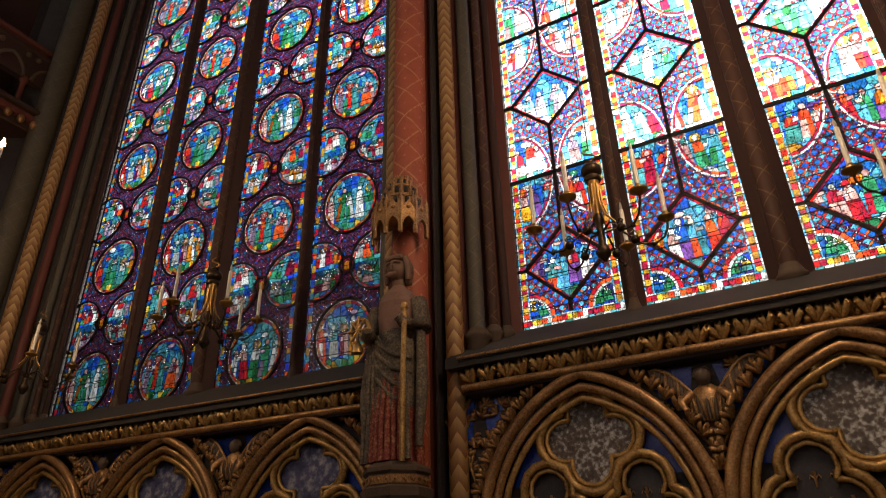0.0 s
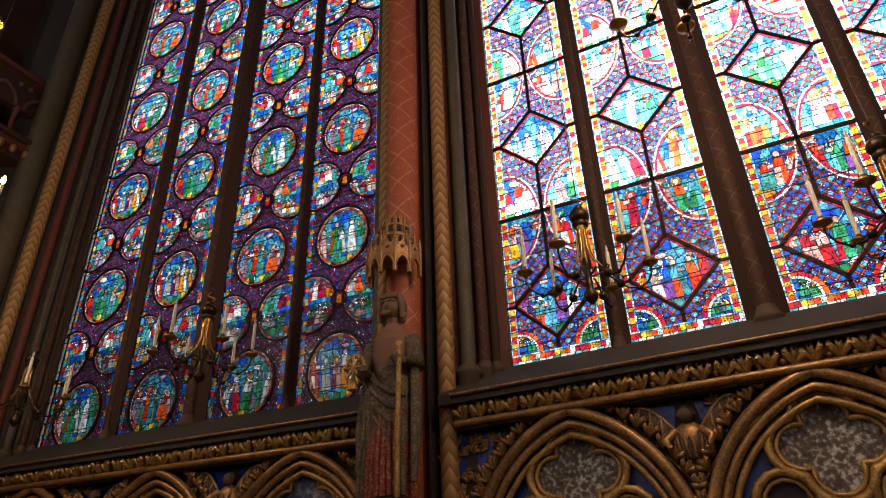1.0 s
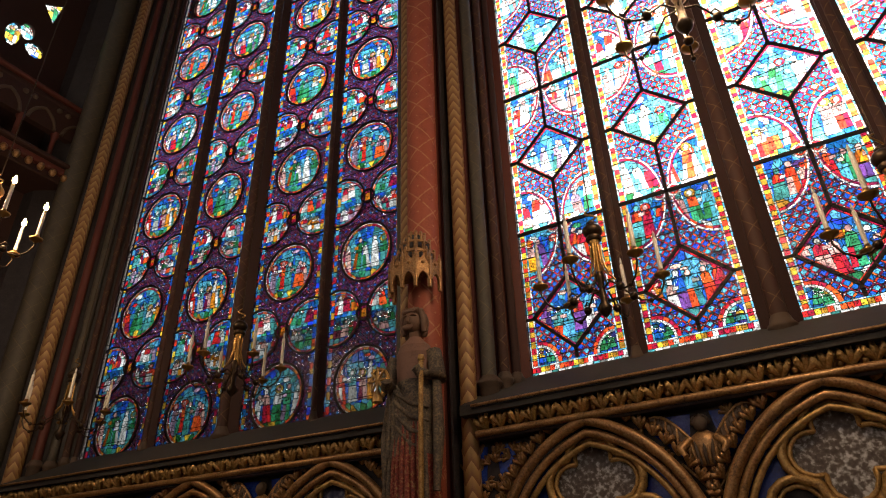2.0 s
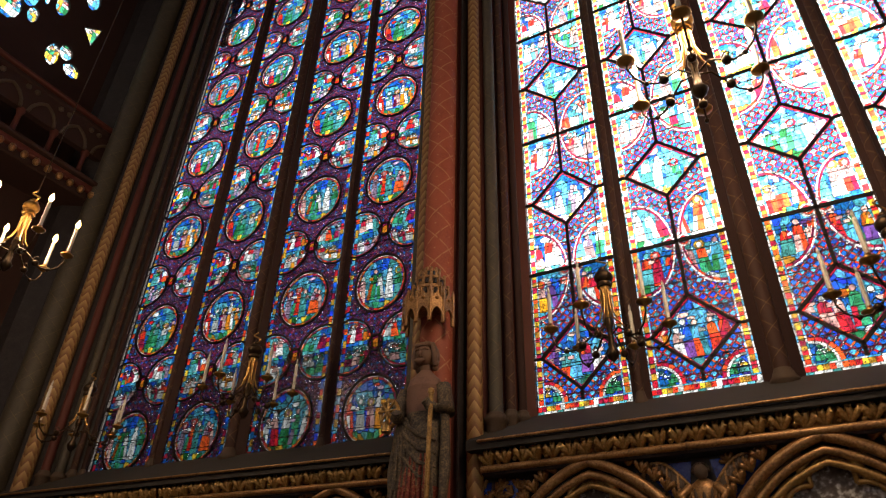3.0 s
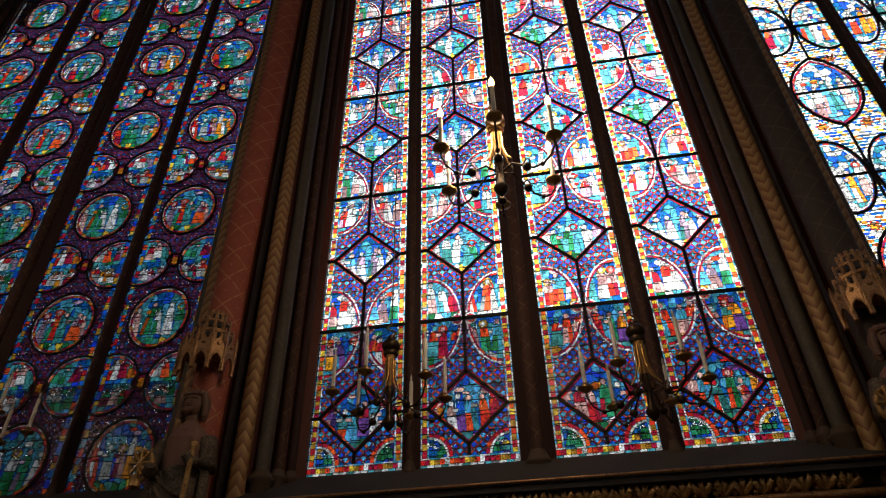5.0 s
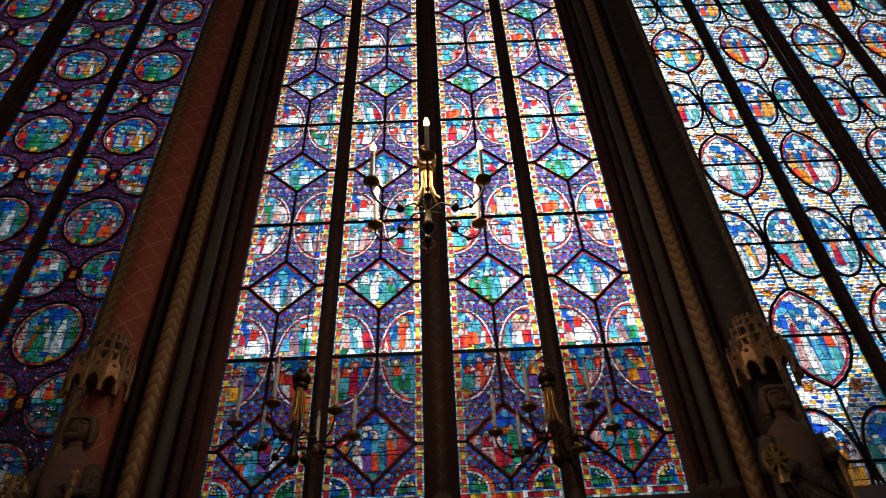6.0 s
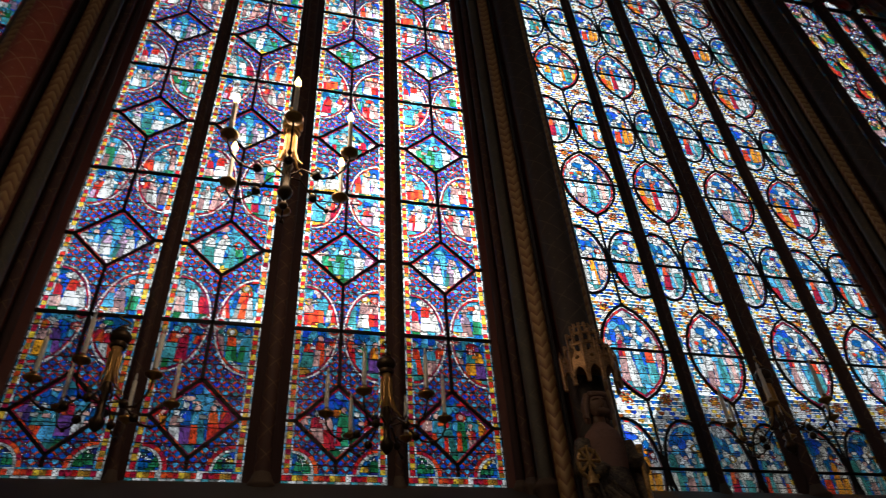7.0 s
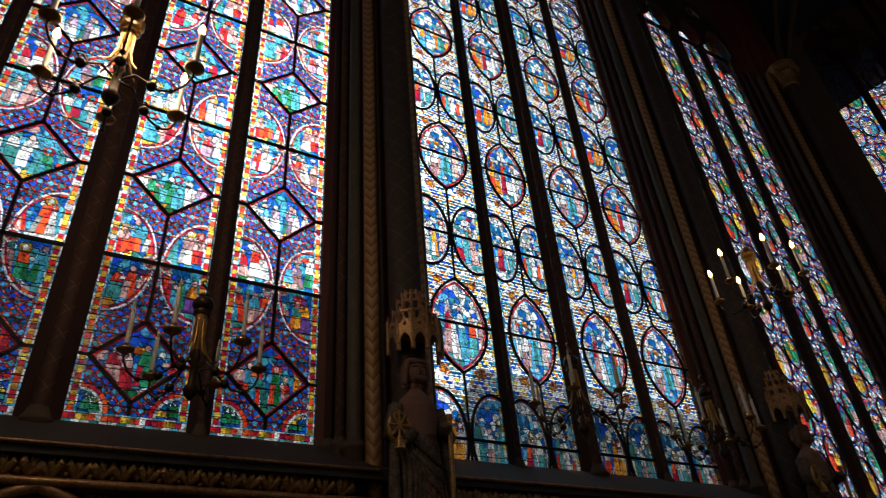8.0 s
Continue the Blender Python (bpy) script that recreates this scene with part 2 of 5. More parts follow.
# ---- mesh building ----
class Build:
    """Collects corners and faces of one mesh."""

    def __init__(self):
        self.v, self.f, self.m, self.s, self.uv = [], [], [], [], {}

    def face(self, pts, mat=0, smooth=False):
        k = len(self.v)
        self.v.extend(pts)
        self.f.append(tuple(range(k, k + len(pts))))
        self.m.append(mat)
        self.s.append(smooth)

    def grid(self, rows, mat=0, smooth=True, closed=False, uv=None):
        """Faces between rows of points, all rows of one length."""
        k, n = len(self.v), len(rows[0])
        for r in rows:
            self.v.extend(r)
        for i in range(len(rows) - 1):
            for j in range(n if closed else n - 1):
                j2 = (j + 1) % n
                if uv:
                    self.uv[len(self.f)] = [uv(i, j), uv(i, j + 1), uv(i + 1, j + 1), uv(i + 1, j)]
                self.f.append((k + i * n + j, k + i * n + j2, k + (i + 1) * n + j2, k + (i + 1) * n + j))
                self.m.append(mat)
                self.s.append(smooth)

    def cap(self, pts, mat=0, flip=False):
        self.face(list(reversed(pts)) if flip else list(pts), mat)

    def box(self, x0, x1, y0, y1, z0, z1, mat=0, bevel=0.0):
        c = bevel
        if c <= 0:
            p = [(x0, y0, z0), (x1, y0, z0), (x1, y1, z0), (x0, y1, z0), (x0, y0, z1), (x1, y0, z1), (x1, y1, z1), (x0, y1, z1)]
            k = len(self.v)
            self.v.extend(p)
            for q in ((3, 2, 1, 0), (4, 5, 6, 7), (0, 1, 5, 4), (1, 2, 6, 5), (2, 3, 7, 6), (3, 0, 4, 7)):
                self.f.append(tuple(k + i for i in q))
                self.m.append(mat)
                self.s.append(False)
            return
        ring = lambda d, z: [(x0 + d, y0 + c, z), (x0 + c, y0 + d, z), (x1 - c, y0 + d, z), (x1 - d, y0 + c, z), (x1 - d, y1 - c, z), (x1 - c, y1 - d, z), (x0 + c, y1 - d, z), (x0 + d, y1 - c, z)]
        rows = [ring(c, z0), ring(0, z0 + c), ring(0, z1 - c), ring(c, z1)]
        self.grid(rows, mat, False, True)
        self.cap(rows[0], mat, True)
        self.cap(rows[-1], mat)

    def lathe(self, prof, x=0, y=0, n=16, mat=0, smooth=True, squash=1.0):
        """prof: (radius, z) from the bottom up."""
        rows = [[(x + r * math.cos(2 * math.pi * j / n), y + squash * r * math.sin(2 * math.pi * j / n), z) for j in range(n)] for r, z in prof]
        rr = max(r for r, z in prof)
        self.grid(rows, mat, smooth, True, lambda i, j: (2 * math.pi * rr * j / n, prof[i][1]))
        self.cap(rows[0], mat, True)
        self.cap(rows[-1], mat)

    def tube(self, pts, r, n=6, mat=0, closed=False, smooth=True):
        """A round bar along points; r may be a list."""
        P = [Vector(p) for p in pts]
        rows = []
        up = Vector((0.13, 0.97, 0.2)).normalized()
        for i, p in enumerate(P):
            a = P[i - 1] if (i > 0 or closed) else P[i]
            b = P[(i + 1) % len(P)] if (i < len(P) - 1 or closed) else P[i]
            t = (b - a).normalized()
            s = t.cross(up)
            if s.length < 1e-3:
                s = t.cross(Vector((1, 0, 0)))
            s.normalize()
            w = s.cross(t)
            rad = r[i] if isinstance(r, (list, tuple)) else r
            rows.append([tuple(p + rad * (math.cos(2 * math.pi * j / n) * s + math.sin(2 * math.pi * j / n) * w)) for j in range(n)])
        if closed:
            rows.append(rows[0])
        self.grid(rows, mat, smooth, True)
        if not closed:
            self.cap(rows[0], mat, True)
            self.cap(rows[-1], mat)

    def ball(self, c, r, n=10, mat=0, sz=1.0):
        m = max(4, n // 2)
        self_prof = [(max(r * math.sin(math.pi * i / m), 1e-4), c[2] - sz * r * math.cos(math.pi * i / m)) for i in range(m + 1)]
        self.lathe(self_prof, c[0], c[1], n, mat)

    def prism(self, poly, y0, y1, mat=0):
        """An (x, z) polygon, counter-clockwise seen from -y, drawn out from y0 (front) to y1."""
        f = [(x, y0, z) for x, z in poly]
        g = [(x, y1, z) for x, z in poly]
        self.face(f, mat)
        self.face(g[::-1], mat)
        for i in range(len(poly)):
            j = (i + 1) % len(poly)
            self.face([f[j], f[i], g[i], g[j]], mat)

    def column(self, poly, z0, z1, mat=0):
        """An (x, y) outline drawn up from z0 to z1."""
        self.grid([[(x, y, z0) for x, y in poly], [(x, y, z1) for x, y in poly]], mat, False, True)
        self.cap([(x, y, z0) for x, y in poly], mat, True)
        self.cap([(x, y, z1) for x, y in poly], mat)

    def mesh(self, name, mats):
        me = bpy.data.meshes.new(name)
        me.from_pydata([tuple(p) for p in self.v], [], self.f)
        for q in mats:
            me.materials.append(q)
        me.polygons.foreach_set("material_index", self.m)
        me.polygons.foreach_set("use_smooth", self.s)
        if self.uv:
            layer = me.uv_layers.new(name="UVMap")
            for fi, pts in self.uv.items():
                for k, li in enumerate(me.polygons[fi].loop_indices):
                    layer.data[li].uv = pts[k]
        me.update()
        return me


def thing(name, b, mats, label="", category="", group="", kind="", m=None):
    ob = new(name, b.mesh(name, mats) if isinstance(b, Build) else b)
    if m is not None:
        ob.matrix_basis = m
    return tagged(ob, label, category, group, kind)


def part(name, b, mats, parent, label="", m=None):
    ob = new(name, b.mesh(name, mats) if isinstance(b, Build) else b)
    ob.parent = parent
    if m is not None:
        ob.matrix_basis = m
    return tagged(ob, label)


# ---- flat polygon work for glazing and tracery ----
def cut(poly, ax, az, bx, bz):
    """The parts of a convex polygon left and right of the line from a to b."""
    d = [(bx - ax) * (z - az) - (bz - az) * (x - ax) for x, z in poly]
    left, right = [], []
    for i, p in enumerate(poly):
        j = (i + 1) % len(poly)
        if d[i] >= 0:
            left.append(p)
        if d[i] <= 0:
            right.append(p)
        if d[i] * d[j] < 0:
            t = d[i] / (d[i] - d[j])
            c = (p[0] + t * (poly[j][0] - p[0]), p[1] + t * (poly[j][1] - p[1]))
            left.append(c)
            right.append(c)
    return left, right


def area(poly):
    return 0.5 * sum(poly[i - 1][0] * p[1] - p[0] * poly[i - 1][1] for i, p in enumerate(poly))


def inside(poly, shape):
    for i in range(len(shape)):
        if len(poly) < 3:
            return []
        poly = cut(poly, *shape[i - 1], *shape[i])[0]
    return poly if len(poly) > 2 else []


def outside(poly, shape):
    x0, x1 = min(p[0] for p in shape), max(p[0] for p in shape)
    z0, z1 = min(p[1] for p in shape), max(p[1] for p in shape)
    if max(p[0] for p in poly) <= x0 or min(p[0] for p in poly) >= x1 or max(p[1] for p in poly) <= z0 or min(p[1] for p in poly) >= z1:
        return [poly]
    out = []
    for i in range(len(shape)):
        if len(poly) < 3:
            break
        poly, off = cut(poly, *shape[i - 1], *shape[i])
        if len(off) > 2 and area(off) > 1e-6:
            out.append(off)
    return out


def ellipse(cx, cz, rx, rz, n=28):
    return [(cx + rx * math.cos(2 * math.pi * i / n), cz + rz * math.sin(2 * math.pi * i / n)) for i in range(n)]


def mandorla(cx, cz, rx, rz, n=9):
    """A pointed oval, counter-clockwise."""
    R = (rx * rx + rz * rz) / (2 * rx)
    a = math.asin(min(1, rz / R))
    right = [(cx + rx - R + R * math.cos(t), cz + R * math.sin(t)) for t in [(-a + 2 * a * i / n) for i in range(n + 1)]]
    return right + [(2 * cx - x, 2 * cz - z) for x, z in right[1:-1]]


def scaled(shape, cx, cz, s):
    return [(cx + (x - cx) * s, cz + (z - cz) * s) for x, z in shape]


def rect(x0, x1, z0, z1):
    return [(x0, z0), (x1, z0), (x1, z1), (x0, z1)]


class Glazing:
    """Pieces of coloured glass, each in its own lead, in the plane y = 0 facing -y."""

    def __init__(self, seed):
        self.r, self.layers = random.Random(seed), {}
        self.layer("ground_glass")

    def layer(self, name):
        """The pieces that follow belong to this part of the panel."""
        self.b = self.layers.setdefault(name, Build())

    def piece(self, poly, colour, lead=0.004):
        if len(poly) < 3:
            return
        q = []
        for p in poly:
            if not q or abs(p[0] - q[-1][0]) + abs(p[1] - q[-1][1]) > 0.002:
                q.append(p)
        if len(q) > 2 and abs(q[0][0] - q[-1][0]) + abs(q[0][1] - q[-1][1]) < 0.002:
            q.pop()
        if len(q) < 3 or area(q) < 2e-5:
            return
        cx, cz = sum(p[0] for p in q) / len(q), sum(p[1] for p in q) / len(q)
        inner = []
        for x, z in q:
            d = math.hypot(x - cx, z - cz)
            s = max(0.3, 1 - 1.35 * lead / max(d, 1e-4))
            inner.append((cx + (x - cx) * s, cz + (z - cz) * s))
        b = self.b
        n, k = len(q), len(b.v)
        b.v.extend([(x, -0.004, z) for x, z in q])
        b.v.extend([(x, 0.0, z) for x, z in inner])
        for i in range(n):
            j = (i + 1) % n
            b.f.append((k + i, k + j, k + n + j, k + n + i))
            b.m.append(0)
            b.s.append(False)
        k = len(b.v)
        b.v.extend([(x, 0.0, z) for x, z in inner])
        b.f.append(tuple(range(k, k + n)))
        b.m.append(SLOT[colour])
        b.s.append(False)

    def fill(self, cells, holes, lead=0.004, clip=None):
        for poly, colour in cells:
            if clip:
                poly = inside(poly, clip)
                if not poly:
                    continue
            bits = [poly]
            for h in holes:
                bits = [o for q in bits for o in outside(q, h)]
            for q in bits:
                self.piece(q, colour, lead)

    def diaper(self, x0, x1, z0, z1, big, small, main, strip, knots):
        """Diagonal lattice: squares of the main colours between strips, with knots at the crossings."""
        out, c = [], math.sqrt(0.5)
        n = int((x1 - x0 + z1 - z0) / (big + small)) + 3
        us = [0.0]
        for i in range(2 * n):
            us.append(us[-1] + (big if i % 2 == 0 else small))
        off = us[-1] / 2
        mx, mz = (x0 + x1) / 2, (z0 + z1) / 2
        for i in range(len(us) - 1):
            for j in range(len(us) - 1):
                u0, u1, v0, v1 = us[i] - off, us[i + 1] - off, us[j] - off, us[j + 1] - off
                ctr = ((u0 + u1 - v0 - v1) / 2 * c + mx, (u0 + u1 + v0 + v1) / 2 * c + mz)
                if not (x0 - big < ctr[0] < x1 + big and z0 - big < ctr[1] < z1 + big):
                    continue
                colour = main[(i // 2 + j // 2) % len(main)] if i % 2 == 0 and j % 2 == 0 else self.r.choice(knots if i % 2 and j % 2 else strip)
                q = [((u - v) * c + mx, (u + v) * c + mz) for u, v in ((u0, v0), (u1, v0), (u1, v1), (u0, v1))]
                q = inside(q, rect(x0, x1, z0, z1))
                if q:
                    out.append((q, colour))
        return out

    def scene(self, x0, x1, z0, z1, w, ground, robes, base):
        """A row of robed standing shapes on a strip of earth, over a ground of larger pieces."""
        r, out, tall = self.r, [], 1.3
        wide, high = x1 - x0, z1 - z0
        gw = w * 1.75
        nx, nz = max(2, round(wide / gw)), max(2, round(high / (gw * tall)))
        wx, wz = wide / nx, high / nz / tall
        seeds = {}
        for i in range(nx):
            for k in range(nz):
                seeds[(i, k)] = (x0 + (i + 0.5 + r.uniform(-0.4, 0.4)) * wx, z0 / tall + (k + 0.5 + r.uniform(-0.4, 0.4)) * wz)
        near = [(a, c) for a in (-2, -1, 0, 1, 2) for c in (-2, -1, 0, 1, 2) if a or c]
        for (i, k), (px, pz) in seeds.items():
            q = rect(x0, x1, z0 / tall, z1 / tall)
            for a, c in near:
                o = seeds.get((i + a, k + c))
                if o is not None:
                    mx, mz = (px + o[0]) / 2, (pz + o[1]) / 2
                    q = cut(q, mx, mz, mx - (o[1] - pz), mz + (o[0] - px))[0]
                    if len(q) < 3:
                        break
            if len(q) > 2:
                f = (pz * tall - z0) / high
                out.append(([(x, z * tall) for x, z in q], r.choice(base) if f < 0.13 else r.choice(ground)))

        def paint(poly, colour):
            a0, a1, c0, c1 = min(p[0] for p in poly), max(p[0] for p in poly), min(p[1] for p in poly), max(p[1] for p in poly)
            kept = []
            for q, c in out:
                if max(p[0] for p in q) < a0 or min(p[0] for p in q) > a1 or max(p[1] for p in q) < c0 or min(p[1] for p in q) > c1:
                    kept.append((q, c))
                else:
                    kept.extend((o, c) for o in outside(q, poly))
            out[:] = kept
            out.append((poly, colour))

        n = max(1, round(wide / (w * 2.6)))
        tallest = min(0.78 * high, max(0.62 * high, w * 9))
        order = list(range(n))
        r.shuffle(order)
        for k in range(r.randint(1, 3)):  # clouds, trees and canopies behind
            cx, cz, a = r.uniform(x0 + 0.15 * wide, x1 - 0.15 * wide), z0 + high * r.uniform(0.62, 0.92), w * r.uniform(0.8, 1.6)
            paint(ellipse(cx, cz, a, a * r.uniform(0.4, 0.8), 7), r.choice(robes))
        for k in order:
            fx, fz = x0 + (k + 0.5 + r.uniform(-0.15, 0.15)) * wide / n, z0 + high * r.uniform(0.08, 0.2)
            H, W = tallest * r.uniform(0.78, 1.05), w * r.uniform(2.3, 3.2)
            lean, ca, cb = r.uniform(-0.12, 0.12) * H, r.choice(robes), r.choice(robes)
            at = lambda u, v: (fx + u * W + lean * v, fz + v * H)
            split, waist = r.uniform(-0.15, 0.2), r.uniform(0.4, 0.52)
            paint([at(-0.5, 0), at(split, 0), at(split * 0.6, waist), at(-0.4, waist)], ca)
            paint([at(split, 0), at(0.5, 0), at(0.4, waist), at(split * 0.6, waist)], ca if r.random() < 0.6 else cb)
            paint([at(-0.4, waist), at(0.4, waist), at(0.36, 0.72), at(0.16, 0.8), at(-0.16, 0.8), at(-0.36, 0.72)], cb)
            if r.random() < 0.6:  # a sleeve held out
                sd = r.choice((-1, 1))
                arm = [at(sd * 0.1, 0.6), at(sd * 0.62, 0.62), at(sd * 0.66, 0.71), at(sd * 0.12, 0.72)]
                paint(arm if sd > 0 else arm[::-1], r.choice((ca, "white", "rose")))
            hx, hz = at(0, 0.88)
            hr = min(0.1 * H, w * 0.8)
            if r.random() < 0.3:
                paint(ellipse(hx, hz, hr * 1.5, hr * 1.45, 9), r.choice(("red", "yellow", "teal")))
            paint(ellipse(hx, hz, hr * 0.85, hr, 7), r.choice(("rose", "rose", "white", ca)))
        return out

    def band(self, shape, cx, cz, s0, s1, colours, step, clip=None, holes=()):
        """A ring of small pieces along a shape, between two scales of it."""
        k = 0
        for i in range(len(shape)):
            a, b = shape[i - 1], shape[i]
            n = max(1, round(math.hypot(b[0] - a[0], b[1] - a[1]) / step))
            for j in range(n):
                p = [(a[0] + (b[0] - a[0]) * t, a[1] + (b[1] - a[1]) * t) for t in (j / n, (j + 1) / n)]
                o, q = scaled(p, cx, cz, s0), scaled(p, cx, cz, s1)
                k += 1
                self.fill([([o[0], o[1], q[1], q[0]], colours[k % len(colours)])], holes, 0.003, clip)

    def strip(self, x0, x1, z0, z1, colours, step):
        z, k = z0, 0
        while z < z1 - 1e-4:
            z2 = min(z1, z + step * self.r.uniform(0.7, 1.3))
            if z1 - z2 < step * 0.4:
                z2 = z1
            self.piece(rect(x0, x1, z, z2), colours[k % len(colours)], 0.003)
            z, k = z2, k + 1

    def roundel(self, shape, cx, cz, bands, w, ground, robes, base, clip, holes=()):
        """A framed medallion: rings of small pieces, then a pictured middle."""
        s = 1.0
        for width, colours, step in bands:
            self.band(shape, cx, cz, s, s - width, colours, step, clip, holes)
            s -= width
        mid = scaled(shape, cx, cz, s)
        x0, x1 = max(min(p[0] for p in mid), clip[0][0]), min(max(p[0] for p in mid), clip[1][0])
        z0, z1 = max(min(p[1] for p in mid), clip[0][1]), min(max(p[1] for p in mid), clip[2][1])
        cells = [(inside(q, clip), c) for q, c in self.scene(x0, x1, z0, z1, w, ground, robes, base)]
        self.fill([(q, c) for q, c in cells if q], holes, 0.004, mid)

    def mesh(self, name):
        return self.b.mesh(name, GLASS_SLOTS)

    def meshes(self, slots=None):
        return [b.mesh(name, slots or GLASS_SLOTS) for name, b in self.layers.items() if b.f]


def bars(b, shape, y=-0.012, r=0.011, closed=True, clip=None):
    """An iron bar bent along a shape."""
    pts = shape + [shape[0]] if closed else shape
    for p, q in zip(pts, pts[1:]):
        if clip:
            (x0, x1, z0, z1) = clip
            inn = lambda t: x0 - 1e-6 <= t[0] <= x1 + 1e-6 and z0 - 1e-6 <= t[1] <= z1 + 1e-6
            if not inn(p) and not inn(q):
                continue
            fix = lambda t: (min(max(t[0], x0), x1), min(max(t[1], z0), z1))
            p, q = fix(p), fix(q)
        d = math.hypot(q[0] - p[0], q[1] - p[1])
        if d < 1e-5:
            continue
        nx, nz = -(q[1] - p[1]) / d * r, (q[0] - p[0]) / d * r
        b.prism([(p[0] - nx, p[1] - nz), (q[0] - nx, q[1] - nz), (q[0] + nx, q[1] + nz), (p[0] + nx, p[1] + nz)][::1], y - 0.012, y + 0.008)


SCENE_GROUND = ["blue", "sky", "sky", "blue", "sky"]
FOOT_GROUND = ["blue", "blue", "sky", "blue", "sky"]
# more white than in FOOT_ROBES, put in for glare on the upper panels
ROBES = ["white", "red", "white", "teal", "rose", "white", "sky", "white", "green", "rose", "white", "lilac", "red", "sky"]
FOOT_ROBES = ["red", "green", "rose", "red", "white", "sky", "amber", "rose", "red", "blue", "purple", "teal"]
BASE = ["green", "white", "teal", "yellow"]
LANCET = 1.0


def hexagon_panel(seed, h, mid, foot=False):
    """Panel with a lozenge in the middle and half-ovals at the sides, bar to bar. Returns glass and ironwork."""
    g, iron, w = Glazing(seed), Build(), LANCET
    e = 0.09
    field = rect(e, w - e, 0.0, h)
    z0 = 0.1 if foot else 0.0
    g.layer("border_glass")
    if foot:
        field = rect(e, w - e, z0, h)
        for k in range(14):
            g.piece(rect(w * k / 14, w * (k + 1) / 14, 0.0, 0.03), ("teal", "white", "white")[k % 3], 0.003)
        for k in range(20):
            g.piece(rect(w * k / 20, w * (k + 1) / 20, 0.03, 0.085), ("red", "red", "yellow", "yellow", "red", "white", "red")[k % 7], 0.003)
        for k in range(10):
            g.piece(rect(w * k / 10, w * (k + 1) / 10, 0.085, z0), ("white", "sky")[k % 2], 0.002)
    # white blocks above the foot stand for yellow washed out by glare
    for x0, x1, cols, st in ((0.0, 0.022, ("white", "sky", "white"), 0.06), (0.022, e - 0.015, ("red", "yellow", "red", "white", "yellow") if not foot else ("red", "yellow", "red", "yellow"), 0.06), (e - 0.015, e, ("sky", "white"), 0.08), (w - e, w - e + 0.015, ("sky", "white"), 0.08), (w - e + 0.015, w - 0.022, ("yellow", "red", "white", "red", "yellow") if not foot else ("yellow", "red", "yellow", "red"), 0.06), (w - 0.022, w, ("white", "white", "sky"), 0.06)):
        g.strip(x0, x1, z0, h, cols, st)
    loz = [(w / 2, mid - 0.4), (w / 2 + 0.41, mid), (w / 2, mid + 0.4), (w / 2 - 0.41, mid)]
    shapes = [(loz, w / 2, mid)]
    ends = [h] if foot else [0.0, h]
    for zc in ends:
        for xc in (e, w - e):
            shapes.append((ellipse(xc, zc, 0.385, 0.6, 32), xc, zc))
    if foot:
        for xc in (e, w - e):
            shapes.append((ellipse(xc, z0, 0.25, 0.26, 24), xc, z0))
    rings = []
    for zc in ends:
        for sx in (-1, 1):
            rings.append((ellipse(w / 2 + sx * 0.075, zc, 0.072, 0.08, 14), w / 2 + sx * 0.075, zc))
    done = []
    g.layer("lozenge_glass")
    g.roundel(loz, w / 2, mid, [(0.05, ("white", "sky"), 0.12), (0.06, ("red", "wine"), 0.12)], 0.047, FOOT_GROUND if foot else SCENE_GROUND, FOOT_ROBES if foot else ROBES, BASE, field)
    done.append(loz)
    g.layer("side_medallion_glass")
    for k, (s, xc, zc) in enumerate(shapes[1:]):
        small = foot and k >= 2
        if small:
            g.roundel(s, xc, zc, [(0.16, ("red",), 0.07), (0.1, ("white",), 0.06)], 0.034, ["blue", "blue", "indigo"], ["green", "green", "teal", "blue", "yellow"], ["blue", "green"], field, [done[0]])
        else:
            g.roundel(s, xc, zc, [(0.04, ("white",), 0.14), (0.05, ("red", "wine"), 0.1)], 0.047, FOOT_GROUND if foot else SCENE_GROUND, FOOT_ROBES if foot else ROBES, BASE, field, [done[0]] + [q for q, a, b in rings])
    for s, xc, zc in rings:
        g.roundel(s, xc, zc, [(0.3, ("white",), 0.04), (0.3, ("red",), 0.04)], 0.06, ["sky", "blue"], ["sky"], ["blue"], field)
    g.layer("ground_glass")
    cells = g.diaper(e, w - e, z0, h, 0.05, 0.017, ["blue", "sky", "blue"], ["red", "wine", "red"], ["white", "sky"])
    g.fill(cells, [s for s, a, b in shapes + rings], 0.004)
    bars(iron, loz, r=0.017)
    for za, zb in ((z0, mid - 0.4), (mid + 0.4, h)):
        if zb > za:
            bars(iron, [(w / 2, za), (w / 2, zb)], r=0.018, closed=False)
    bars(iron, [(0, mid), (0.09, mid)], r=0.013, closed=False)
    bars(iron, [(w - 0.09, mid), (w, mid)], r=0.013, closed=False)
    bars(iron, [(0, h), (w, h)], r=0.02, closed=False)
    n = round(h / 0.17)
    # the dimmer view behind the foot panels is put into their glass tint
    return g.meshes(DIMMED[0.4] if foot else None), iron.mesh("iron_armature", [IRON]), [h * i / n for i in range(n)]


